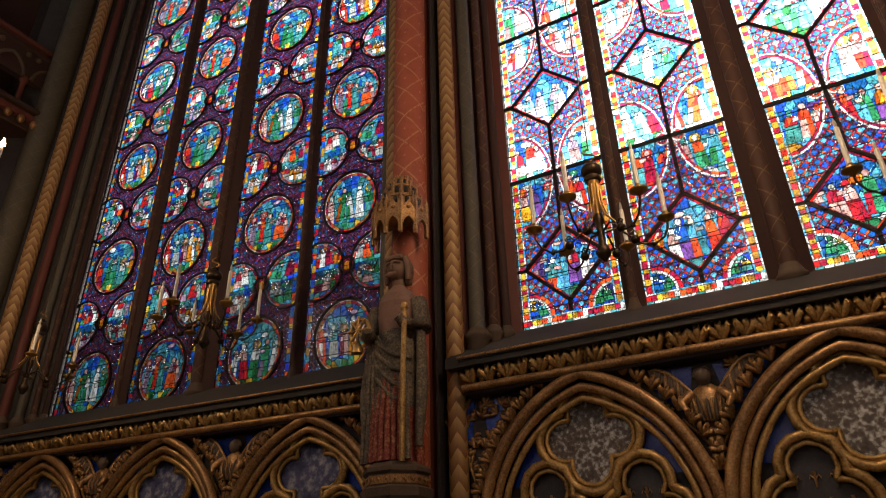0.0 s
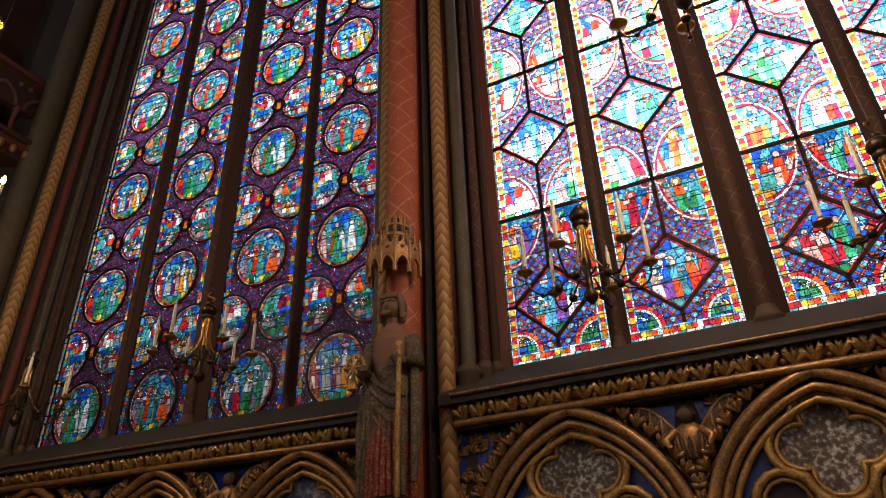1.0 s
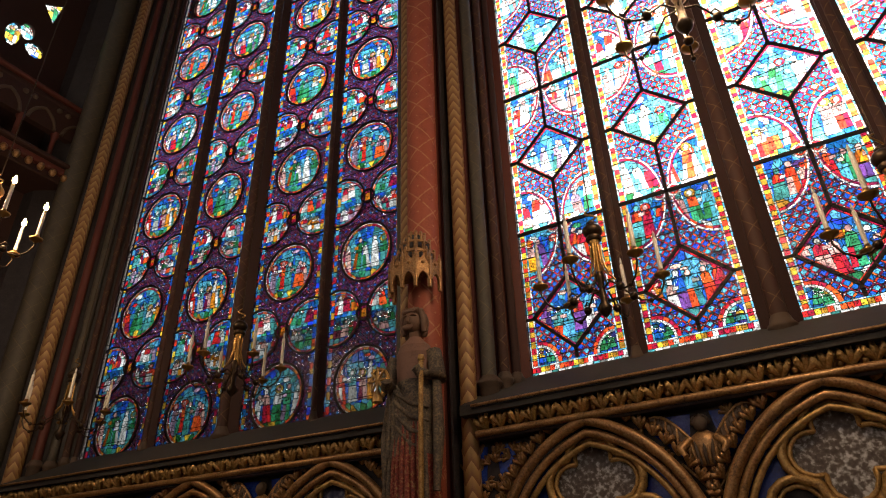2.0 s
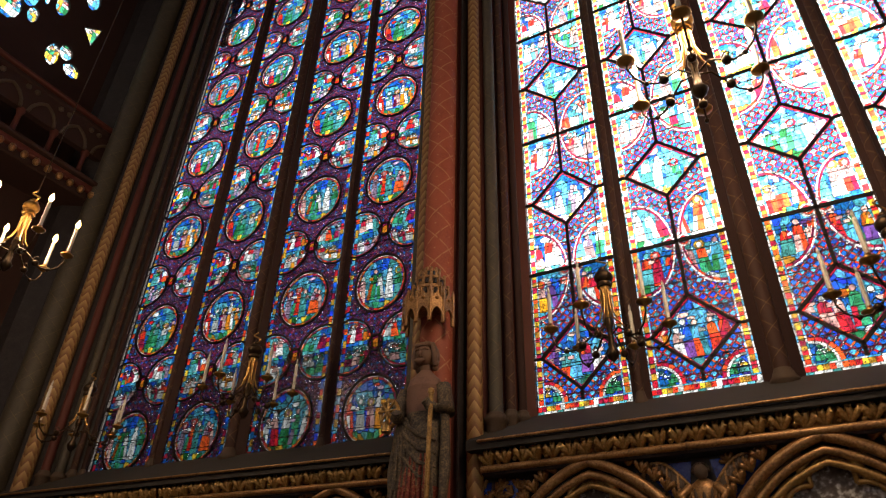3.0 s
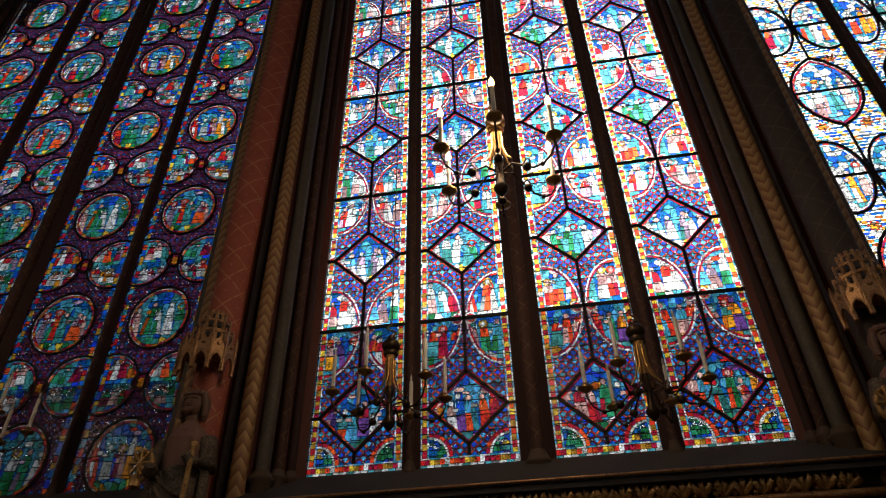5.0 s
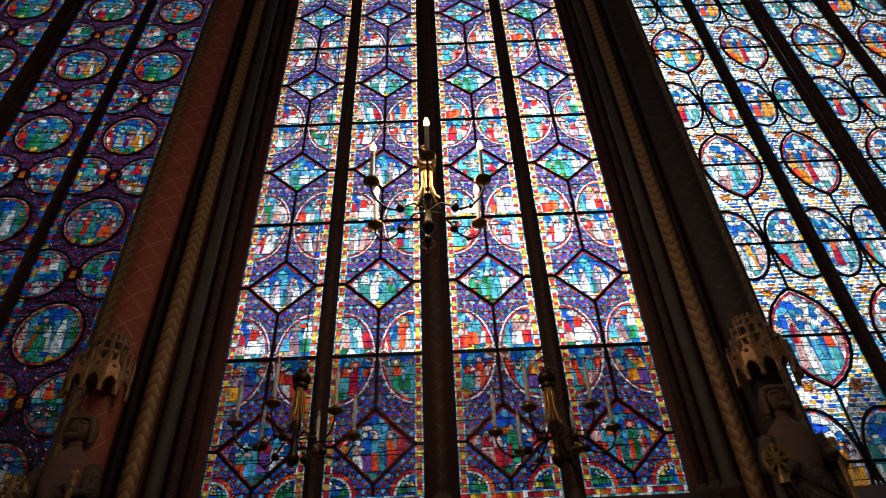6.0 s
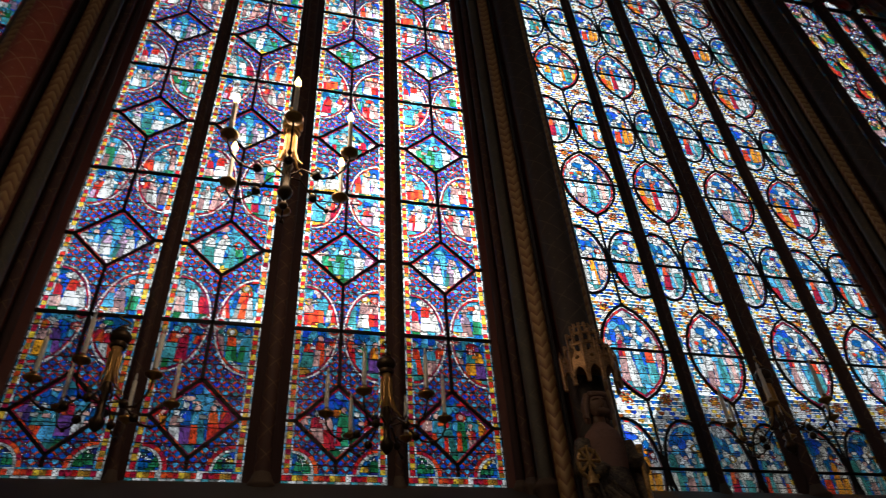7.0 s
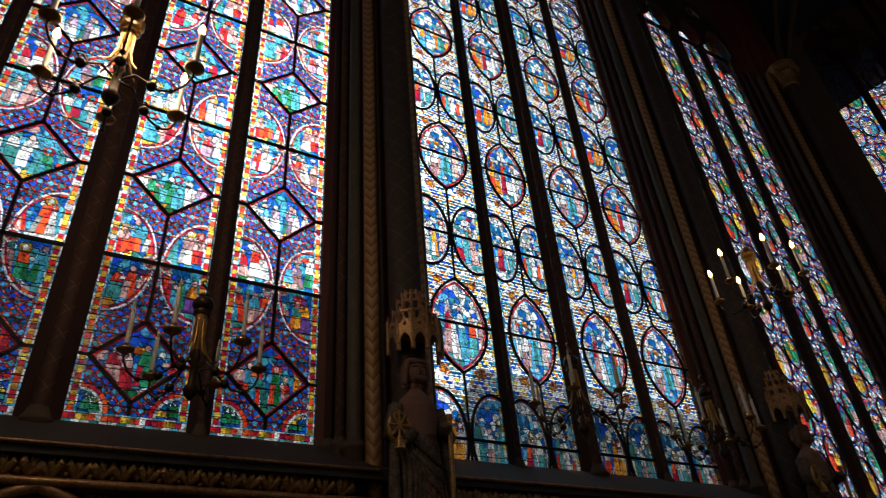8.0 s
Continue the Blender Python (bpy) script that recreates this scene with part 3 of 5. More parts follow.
def medallion_panel(seed, h):
    """Panel with a round medallion, side roundels cut by the border, and a small boss between them."""
    g, iron, w = Glazing(seed), Build(), LANCET
    e, mid = 0.08, h / 2
    field = rect(e, w - e, 0, h)
    g.layer("border_glass")
    for x0, x1, cols, st in ((0.0, 0.03, ("blue", "sky", "indigo", "red"), 0.07), (0.03, e, ("yellow", "blue", "red", "sky"), 0.08), (w - e, w - 0.03, ("blue", "yellow", "red", "blue"), 0.08), (w - 0.03, w, ("sky", "blue", "white"), 0.07)):
        g.strip(x0, x1, 0, h, cols, st)
    disc = ellipse(w / 2, mid, 0.36, 0.42, 28)
    shapes = [disc]
    ground, robes = ["blue", "sky", "blue", "teal", "sky"], ["green", "red", "white", "rose", "white", "teal", "red", "wine", "lilac", "green", "white", "amber"]
    g.layer("medallion_glass")
    g.roundel(disc, w / 2, mid, [(0.06, ("white", "rose"), 0.06), (0.07, ("wine", "red", "amber"), 0.08)], 0.046, ground, robes, ["green", "teal", "yellow"], field)
    bosses = [ellipse(w / 2, zc, 0.095, 0.1, 14) for zc in (0.0, h)]
    g.layer("side_medallion_glass")
    for zc, boss in zip((0.0, h), bosses):
        g.band(boss, w / 2, zc, 1.0, 0.62, ("wine",), 0.07, field)
        g.fill([(scaled(boss, w / 2, zc, 0.62), g.r.choice(("amber", "amber", "red")))], [], 0.004, field)
        for xc in (0.12, w - 0.12):
            s = ellipse(xc, zc, 0.335, 0.37, 26)
            g.roundel(s, xc, zc, [(0.06, ("sky", "rose"), 0.06), (0.06, ("wine", "red"), 0.08)], 0.046, ground, robes, ["green", "teal"], field, [disc, boss])
            shapes.append(s)
            bars(iron, s, r=0.011, clip=(0, w, 0, h))
        bars(iron, boss, r=0.012, clip=(0, w, 0, h))
    g.layer("ground_glass")
    cells = g.diaper(e, w - e, 0, h, 0.042, 0.021, ["plum", "indigo", "plum", "blue"], ["wine", "wine", "plum"], ["sky", "red", "rose"])
    g.fill(cells, shapes + bosses, 0.005)
    bars(iron, disc, r=0.013)
    n = round(h / 0.2)
    return g.meshes(), iron.mesh("iron_armature", [IRON]), [h * i / n for i in range(n)]


def mandorla_panel(seed, h):
    """Panel with a tall pointed oval, and two pairs of side ovals above it, over a ground with yellow blocks."""
    g, iron, w = Glazing(seed), Build(), LANCET
    e, mid = 0.05, 0.75
    field = rect(e, w - e, 0, h)
    g.layer("border_glass")
    for x0, x1, cols, st in ((0.0, e, ("white", "sky", "blue"), 0.08), (w - e, w, ("sky", "white", "yellow"), 0.08)):
        g.strip(x0, x1, 0, h, cols, st)
    lens = mandorla(w / 2, mid, 0.41, 0.7)
    shapes = [lens]
    # part of the white here stands in for the glare through this window
    ground, robes = ["white", "sky", "blue", "white", "blue"], ["white", "white", "red", "rose", "white", "amber", "white", "teal", "sky"]
    g.layer("medallion_glass")
    g.roundel(lens, w / 2, mid, [(0.05, ("white",), 0.09), (0.06, ("red", "wine"), 0.09)], 0.044, ground, robes, ["white", "teal", "sky"], field)
    g.layer("side_medallion_glass")
    for xc, zc in ((0.14, 2.2), (w - 0.14, 2.2)):
        s = ellipse(xc, zc, 0.335, 0.6, 28)
        shapes.append(s)
        g.roundel(s, xc, zc, [(0.06, ("red", "blue"), 0.09), (0.05, ("white",), 0.08)], 0.044, ground, robes, ["white", "teal"], field, [lens])
        bars(iron, s, r=0.017, clip=(0, w, 0, h))
    for xc, zc in ((0.24, 1.4), (w - 0.24, 1.4), (0.24, 0.08), (w - 0.24, 0.08)):
        s = ellipse(xc, zc, 0.075, 0.08, 12)
        g.roundel(s, xc, zc, [(0.3, ("white", "red"), 0.05)], 0.12, ["amber", "yellow"], ["amber"], ["yellow"], field, [lens])
        shapes.append(s)
    g.layer("ground_glass")
    cells = []
    for k in range(int(h / 0.055) + 1):  # courses of small scales
        z = k * 0.055
        for i in range(-1, 14):
            x = e + 0.07 * (i + 0.5 * (k % 2))
            q = inside([(x, z + 0.018), (x + 0.035, z), (x + 0.07, z + 0.018), (x + 0.07, z + 0.055), (x, z + 0.055)], field)
            if q:
                cells.append((q, g.r.choice(("blue", "sky", "blue", "white", "white")) if (i + k) % 3 else g.r.choice(("amber", "yellow", "yellow", "white"))))
    g.fill(cells, shapes, 0.004)
    bars(iron, lens, r=0.019)
    for za, zb in ((0, 0.05), (1.45, h)):
        bars(iron, [(w / 2, za), (w / 2, zb)], r=0.014, closed=False)
    for z in (mid, 2.2):
        bars(iron, [(0, z), (w, z)], r=0.016, closed=False)
    n = round(h / 0.2)
    return g.meshes(), iron.mesh("iron_armature", [IRON]), [h * i / n for i in range(n)]


def mosaic_panel(seed, h):
    """Panel of small ovals in columns over a ground of fine pieces."""
    g, iron, w = Glazing(seed), Build(), LANCET
    e = 0.07
    field = rect(e, w - e, 0, h)
    g.layer("border_glass")
    g.strip(0, e, 0, h, ("white", "sky", "red", "yellow"), 0.1)
    g.strip(w - e, w, 0, h, ("white", "yellow", "sky", "blue"), 0.1)
    shapes = []
    g.layer("medallion_glass")
    for k in range(2):
        for xc in (0.29, w - 0.29):
            zc = h * (k + (0.35 if xc < 0.5 else 0.65)) / 2
            s = ellipse(xc, zc, 0.2, 0.36, 20)
            g.roundel(s, xc, zc, [(0.13, ("red", "blue"), 0.1)], 0.08, ["blue", "sky", "white"], ["white", "red", "green", "rose", "yellow", "sky"], ["white", "teal"], field, shapes)
            shapes.append(s)
            bars(iron, s, r=0.012)
    g.layer("ground_glass")
    cells = g.diaper(e, w - e, 0, h, 0.075, 0.035, ["blue", "white", "sky", "purple", "white"], ["red", "purple", "rose", "white"], ["yellow", "white"])
    g.fill(cells, shapes, 0.005)
    n = 6
    return g.meshes(), iron.mesh("iron_armature", [IRON]), [h * i / n for i in range(n)]


# ---- the setting ----
SILL, SPRING, PERIOD = 3.87, 15.4, 6.17
PIER = 0.735  # from a pier's middle to the glass
FLAT = [(0.0, 1.0), (1.175, 2.175), (2.51, 3.51), (3.705, 4.705)]
WESTBAY = pose(-1.47, 0, 0, 0, 0, 4.6)  # the westernmost bay bends slightly into the room
WEST_LANCETS = [(-5.12, -4.0), (-3.8, -2.75), (-2.4, -1.3), (-1.15, -0.1)]
THIRD_LANCETS = [(6.01, 7.0), (7.18, 8.06), (8.39, 9.33), (9.51, 10.51)]
FOURTH_LANCETS = [(12.05, 12.66), (12.8, 13.72), (13.98, 14.8), (14.95, 16.0)]
PIERS = [(-0.785, 0.785), (5.36, 0.655), (10.98, 0.47), (16.75, 0.75)]  # middle and half width


def moved(before, m):
    """Moves all top-level things made since the names in before were taken."""
    for ob in list(bpy.data.objects):
        if ob.name not in before and ob.parent is None:
            ob.matrix_basis = m @ ob.matrix_basis


def names():
    return {ob.name for ob in bpy.data.objects}


def arch(cx, half, z0, lean=1.0, n=7):
    """A pointed arch above z0 as a convex outline."""
    R = half * (1 + lean)
    a = math.acos((R - half) / R)
    right = [(cx + half - R + R * math.cos(t), z0 + R * math.sin(t)) for t in [a * i / n for i in range(n + 1)]]
    return right + [(2 * cx - x, z) for x, z in reversed(right[:-1])]


def window_head(parent, lancets):
    """Stone tracery over the lancets: pointed heads, two paired roundels and a large one, all glazed."""
    x0, x1 = lancets[0][0], lancets[-1][1]
    mid, half = (x0 + x1) / 2, (x1 - x0) / 2
    frame_out = arch(mid, half, SPRING, 0.55, 10)
    holes = [arch((p + q) / 2, (q - p) / 2, SPRING, 0.8, 5) for p, q in lancets]
    if len(lancets) == 4:
        c1, c2 = (lancets[0][1] + lancets[1][0]) / 2, (lancets[2][1] + lancets[3][0]) / 2
        rounds = [(c1, SPRING + 1.45, 0.46), (c2, SPRING + 1.45, 0.46), (mid, SPRING + 2.2, 0.72)]
    else:
        rounds = [(mid, SPRING + 1.35, 0.5)]
    discs = [ellipse(x, z, r, r, 20) for x, z, r in rounds]
    bits = [frame_out]
    for h in holes + discs:
        bits = [o for q in bits for o in outside(q, h)]
    b = Build()
    for q in bits:
        b.prism(q, -0.14, 0.1)
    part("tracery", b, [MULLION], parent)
    ribs = Build()
    for h in holes:
        ribs.tube([(x, -0.16, z) for x, z in h], 0.045, 6)
    for d in discs:
        ribs.tube([(x, -0.16, z) for x, z in d], 0.045, 6, closed=True)
    if len(lancets) == 4:
        for p, q in ((lancets[0][0], lancets[1][1]), (lancets[2][0], lancets[3][1])):
            ribs.tube([(x, -0.16, z) for x, z in arch((p + q) / 2, (q - p) / 2, SPRING, 0.7, 8)], 0.06, 6)
    part("tracery_moulding", ribs, [MULLION], parent)
    g = Glazing(77 + len(lancets))
    for h in holes + discs:
        xs, zs = [p[0] for p in h], [p[1] for p in h]
        g.fill(g.scene(min(xs), max(xs), min(zs), max(zs), 0.09, ["blue", "sky", "white", "red"], ["white", "red", "sky", "yellow"], ["blue", "white"]), [], 0.006, h)
    part("head_glass", g.mesh("head_glass"), None, parent)
    for x, z, r in rounds:
        cusp = Build()
        n = 4 if r < 0.6 else 6
        for i in range(n):
            t = 2 * math.pi * i / n + math.pi / n
            cusp.prism([(x + r * math.cos(t - 0.32), z + r * math.sin(t - 0.32)), (x + r * math.cos(t + 0.32), z + r * math.sin(t + 0.32)), (x + 0.42 * r * math.cos(t), z + 0.42 * r * math.sin(t))], -0.13, 0.02)
        part("cusp", cusp, [MULLION], parent)


def mullion_mesh(wide, deep, top):
    """An upright of the window: a pointed section with a rounded shaft in front, on a small moulded foot."""
    b = Build()
    k = wide / 2
    b.column([(-k * 0.4, 0.07), (-k, 0.012), (-k, -0.012), (-k * 0.45, -deep * 0.7), (k * 0.45, -deep * 0.7), (k, -0.012), (k, 0.012), (k * 0.4, 0.07)], SILL - 0.25, top)
    r = k * 0.42
    b.lathe([(r, SILL + 0.02), (r, top)], 0, -deep * 0.75, 12, 1)
    b.lathe([(r * 1.45, SILL - 0.3), (r * 1.45, SILL - 0.09), (r * 1.8, SILL - 0.07), (r * 1.8, SILL - 0.045), (r * 1.4, SILL - 0.01), (r * 1.2, SILL + 0.03), (r * 1.02, SILL + 0.06)], 0, -deep * 0.75, 12, 2)
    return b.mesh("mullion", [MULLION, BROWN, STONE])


THIN, THICK = mullion_mesh(0.205, 0.1, SPRING + 0.1), mullion_mesh(0.345, 0.13, SPRING + 0.3)


def dimmed(panel, clear):
    """The same panel in the grimier glass whose tint is darkened for shade."""
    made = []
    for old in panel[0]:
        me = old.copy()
        for i in range(1, len(DIMMED[clear])):
            me.materials[i] = DIMMED[clear][i]
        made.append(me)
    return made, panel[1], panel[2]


SADDLE = Build()
SADDLE.box(0, LANCET, -0.038, -0.03, -0.003, 0.003, 0)
SADDLE = SADDLE.mesh("saddle_bar", [IRON])


def place_panel(win, panel, m):
    """A glass panel: its ground, and on it the border, the medallions and the ironwork."""
    meshes, iron, levels = panel
    first = part("stained_glass_panel", meshes[0], None, win, m=m)
    for me in meshes[1:]:
        part(me.name.split(".")[0], me, None, first)
    part("iron_armature", iron, None, first)
    for z in levels[1:]:
        part("saddle_bar", SADDLE, None, first, m=pose(0, 0, z))


def window(number, m, lancets, makers, foot, height, label, start=None, old=()):
    """A tall window: lancets of stacked glass panels between mullions, with a traceried head. old: light let through by
    each row's darkened copy, from the bottom up.
    """
    win = tagged(new("window_%d" % number), label, "window", "tall stained-glass windows", "structure")
    win.matrix_basis = m
    for i, (p, q) in enumerate(lancets):
        z, k, wide = SILL if start is None else start, 0, q - p
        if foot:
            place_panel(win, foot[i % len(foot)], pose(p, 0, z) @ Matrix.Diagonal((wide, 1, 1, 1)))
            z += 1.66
        while z < SPRING - 0.05:
            pick = (i * 2 + k * 3 + (i * k) % 2) % len(makers[0])
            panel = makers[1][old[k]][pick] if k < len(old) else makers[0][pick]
            hh = min(1.0, (SPRING + 0.02 - z) / height) * height / makers[2]
            place_panel(win, panel, pose(p, 0, z) @ Matrix.Diagonal((wide, 1, hh, 1)))
            z, k = z + height, k + 1
    for i in range(len(lancets) - 1):
        xm = (lancets[i][1] + lancets[i + 1][0]) / 2
        gap = lancets[i + 1][0] - lancets[i][1]
        part("mullion", THICK if gap > 0.25 else THIN, None, win, m=pose(xm, 0, 0) @ Matrix.Diagonal(((gap + 0.012) / (0.345 if gap > 0.25 else 0.205), 1, 1, 1)))
    window_head(win, lancets)
    return win


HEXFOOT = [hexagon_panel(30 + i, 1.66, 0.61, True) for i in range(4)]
HEX = [hexagon_panel(10 + i, 2.02, 1.0) for i in range(6)]
MED = [medallion_panel(50 + i, 1.68) for i in range(5)]
MAN = [mandorla_panel(70 + i, 3.0) for i in range(4)]
MOS = [mosaic_panel(90 + i, 1.9) for i in range(3)]
HEX, MED, MAN, MOS = [(q, {c: [dimmed(p, c) for p in q] for c in DIMMED}, h) for q, h in ((HEX, 2.02), (MED, 1.68), (MAN, 3.0), (MOS, 1.9))]
# lower rows take darker tints in place of weaker light towards the sill
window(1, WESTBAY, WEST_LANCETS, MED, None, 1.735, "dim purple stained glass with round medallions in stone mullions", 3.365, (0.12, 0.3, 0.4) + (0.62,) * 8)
window(2, pose(0, 0, 0), FLAT, HEX, HEXFOOT, 2.02, "bright stained glass with lozenges and red-yellow borders")
window(3, pose(0, 0, 0), THIRD_LANCETS, MAN, None, 2.8, "glaring pale stained glass with pointed ovals", 2.05)
window(4, pose(0, 0, 0), FOURTH_LANCETS, MOS, None, 1.9, "stained glass of small ovals between dark piers", None)
APSE = [(17.6, -0.35), (20.6, -2.6), (21.6, -5.6), (20.6, -8.6), (17.6, -10.85)]
for k in range(2):
    (xa, ya), (xb, yb) = APSE[k], APSE[k + 1]
    turn = math.degrees(math.atan2(yb - ya, xb - xa))
    span = math.hypot(xb - xa, yb - ya)
    window(5 + k, pose(xa, ya, 0, 0, 0, turn) @ pose(span / 2 - 1.1, 0, 0), [(0.0, 1.0), (1.2, 2.2)], MOS, None, 1.9, "narrow apse window of stained glass")

# floor, ceiling and closing walls
WEST, SOUTH, TOP = -8.2, -11.2, 20.9
b = Build()
b.box(-12, 30, -16, 4, -0.3, 0.0)
thing("floor", b, [FLOORM], "worn stone chapel floor", "floor", kind="structure")


def low_wall(name, x0, x1, y0, y1, label):
    w = Build()
    w.box(x0, x1, y0, y1, 0, SILL - 0.45)
    return thing(name, w, [DARK], label, "wall", kind="structure")


low_wall("wall_north", -1.2, 17.7, -0.5, 0.6, "dark painted dado wall below the tall windows")
low_wall("wall_north", -7.2, 0.25, -0.5, 0.6, "dark painted dado wall below the westernmost window").matrix_basis = WESTBAY
w = Build()
w.box(WEST - 0.4, 19.3, SOUTH - 0.5, SOUTH + 0.5, 0, SILL)
for k in range(-1, 4):
    w.box(k * PERIOD - 2 * PIER, k * PERIOD, SOUTH - 0.5, SOUTH + 0.5, SILL, TOP)
w.box(3 * PERIOD, 19.3, SOUTH - 0.5, SOUTH + 0.5, SILL, TOP)
w.box(WEST - 0.4, -PERIOD - 1.4, SOUTH - 0.5, SOUTH + 0.5, SILL, TOP)
thing("wall_south", w, [STONE], "plain painted wall opposite", "wall", kind="structure")
for k in range(-1, 3):
    p = Build()
    for xa, xb in FLAT:
        p.face([(k * PERIOD + xa, SOUTH, SILL), (k * PERIOD + xb, SOUTH, SILL), (k * PERIOD + xb, SOUTH, SPRING + 3), (k * PERIOD + xa, SOUTH, SPRING + 3)], 0)
    for xa, xb in ((1.0, 1.175), (2.175, 2.51), (3.51, 3.705)):
        p.box(k * PERIOD + xa, k * PERIOD + xb, SOUTH - 0.1, SOUTH + 0.2, SILL, SPRING + 3, 1)
    p.box(k * PERIOD, k * PERIOD + 4.705, SOUTH - 0.3, SOUTH + 0.3, SPRING + 3, TOP, 1)
    thing("window_%d" % (k + 8), p, [OPPOSITE, MULLION], "tall window opposite in pale glass", "window", kind="structure")

# north wall above the arches
for x0, x1, left, right, m in ((-5.12, -0.1, -7.2, 0.64, WESTBAY), (0, 4.705, -0.83, 5.35, None), (6.01, 10.51, 5.35, 11.28, None), (12.05, 16.0, 11.28, 16.75, None)):
    mid, wide = (x0 + x1) / 2, (x1 - x0) / 2 + 0.005
    b = Build()
    for q in outside(rect(left, right, SPRING, TOP), arch(mid, wide, SPRING, 0.55, 10) + [(mid - wide, SPRING - 1), (mid + wide, SPRING - 1)]):
        b.prism(q, -0.1, 0.3)
    thing("wall_north", b, [STONE], "painted wall round the window head", "wall", kind="structure", m=m)

for x0, x1 in ((11.4, 12.05), (16.01, 17.7)):
    b = Build()
    b.box(x0, x1, -0.05, 0.03, SILL - 0.45, TOP)
    thing("wall_north", b, [STONE], "narrow painted wall strip beside the last window", "wall", kind="structure")

# apse walls
for k in range(4):
    (xa, ya), (xb, yb) = APSE[k], APSE[k + 1]
    span = math.hypot(xb - xa, yb - ya)
    m = pose(xa, ya, 0, 0, 0, math.degrees(math.atan2(yb - ya, xb - xa)))
    b = Build()
    if k < 2:
        b.box(-0.1, span + 0.1, -0.3, 0.5, 0, SILL)
        b.box(-0.1, span / 2 - 1.1, -0.35, 0.03, SILL, TOP)
        b.box(span / 2 + 1.1, span + 0.1, -0.35, 0.03, SILL, TOP)
        for q in outside(rect(span / 2 - 1.1, span / 2 + 1.1, SPRING, TOP), arch(span / 2, 1.101, SPRING, 0.55, 10) + [(span / 2 - 1.101, SPRING - 1), (span / 2 + 1.101, SPRING - 1)]):
            b.prism(q, -0.1, 0.3)
    else:
        b.box(-0.1, span + 0.1, -0.3, 0.5, 0, TOP)
    thing("wall_east", b, [STONE], "dark painted apse wall", "wall", kind="structure", m=m)

# vault: groined bays, with ribs
def pointed(u, R=1.45):
    u = min(1, abs(u))
    return math.sqrt(max(0, R * R - (u + R - 1) ** 2)) / math.sqrt(R * R - (R - 1) ** 2)


VSPRING, VRISE = 13.4, 6.6


def vault_height(x, y):
    k = math.floor((x + PIER) / PERIOD)
    return VSPRING + VRISE * max(pointed((x - k * PERIOD - 2.35) / (PERIOD / 2)), pointed((y - SOUTH / 2) / (-SOUTH / 2 - 0.05)))


b = Build()
MIDY, HALFY = (SOUTH) / 2, -SOUTH / 2 - 0.05
for k in range(-1, 3):
    mid = k * PERIOD + 2.35
    hx = PERIOD / 2
    N = 20
    rows = []
    for i in range(N + 1):
        u = -1 + 2 * i / N
        rows.append([(mid + hx * u, MIDY + HALFY * (-1 + 2 * j / N), VSPRING + VRISE * max(pointed(u), pointed(-1 + 2 * j / N))) for j in range(N + 1)])
    b.grid(rows, 0)
rows = []
for i in range(9):
    t = i / 8
    rows.append([(17.8 + 5.4 * t, MIDY + HALFY * (1 - 0.75 * t * t) * (-1 + 2 * j / 16), VSPRING + VRISE * max(pointed(-1 + 2 * j / 16), t * 0.55)) for j in range(17)])
b.grid(rows, 0)
b.box(WEST - 0.4, 24, SOUTH - 0.6, 1.0, TOP, TOP + 0.3, 0)
for k in range(-1, 4):
    xm = k * PERIOD - PIER
    b.tube([(xm, MIDY + HALFY * 0.985 * u, VSPRING + VRISE * pointed(u) - 0.12) for u in [-1 + 2 * i / 24 for i in range(25)]], 0.13, 6, 1)
    if k < 3:
        for s in (-1, 1):
            b.tube([(k * PERIOD + 2.35 + PERIOD / 2 * s * u, MIDY + HALFY * 0.985 * u, VSPRING + VRISE * pointed(u) - 0.08) for u in [-1 + 2 * i / 24 for i in range(25)]], 0.09, 6, 1)
for k in range(5):
    x, y = APSE[k]
    b.tube([(x + (18.0 - x) * u, y + (MIDY - y) * u, VSPRING + VRISE * pointed(1 - u) - 0.1) for u in [i / 14 for i in range(15)]], 0.1, 6, 1)
thing("ceiling", b, [VAULT, STONE], "dark blue ribbed stone vault", "ceiling", kind="structure")

# west wall, with its gallery and rose window
b = Build()
ROSE_Y, ROSE_Z, ROSE_R = -5.6, 13.6, 4.3
wall_poly = rect(SOUTH - 0.5, -0.4, 0.0, TOP)
lights = []
for i in range(12):
    t = 2 * math.pi * (i + 0.5) / 12
    lights.append(ellipse(ROSE_Y + 1.9 * math.cos(t), ROSE_Z + 1.9 * math.sin(t), 0.38, 0.38, 10))
# the corner of the rose that shows: a three-lobed light, and blades above it
for yy, zz, q, p in ((-2.25, 10.9, 0.13, 0.27), (-2.05, 11.13, 0.13, 0.19), (-1.84, 10.84, 0.17, 0.16), (-3.2, 11.25, 0.2, 0.34), (-2.82, 11.38, 0.1, 0.2), (-2.98, 11.75, 0.15, 0.28), (-2.72, 11.95, 0.05, 0.16), (-2.45, 12.05, 0.13, 0.26), (-2.0, 12.75, 0.14, 0.28), (-3.4, 12.2, 0.25, 0.3)):
    lights.append(ellipse(yy - 0.32, zz + 0.27, q, p, 10))
for (yy, zz) in ((-2.08, 12.21),):
    lights.append([(yy - 0.2, zz + 0.04), (yy + 0.05, zz - 0.28), (yy + 0.13, zz + 0.3)])
keep = []
for s in lights:
    if area(s) < 0:
        s = s[::-1]
    if all(math.hypot(s[0][0] - q[0][0], s[0][1] - q[0][1]) > 0.05 for q in keep):  # no light twice
        keep.append(s)
screen = rect(-10.0, -1.35, 9.6, 17.6)  # the thin traceried screen in the wall
bits = [screen]
for s in keep:
    bits = [o for q in bits for o in outside(q, s)]
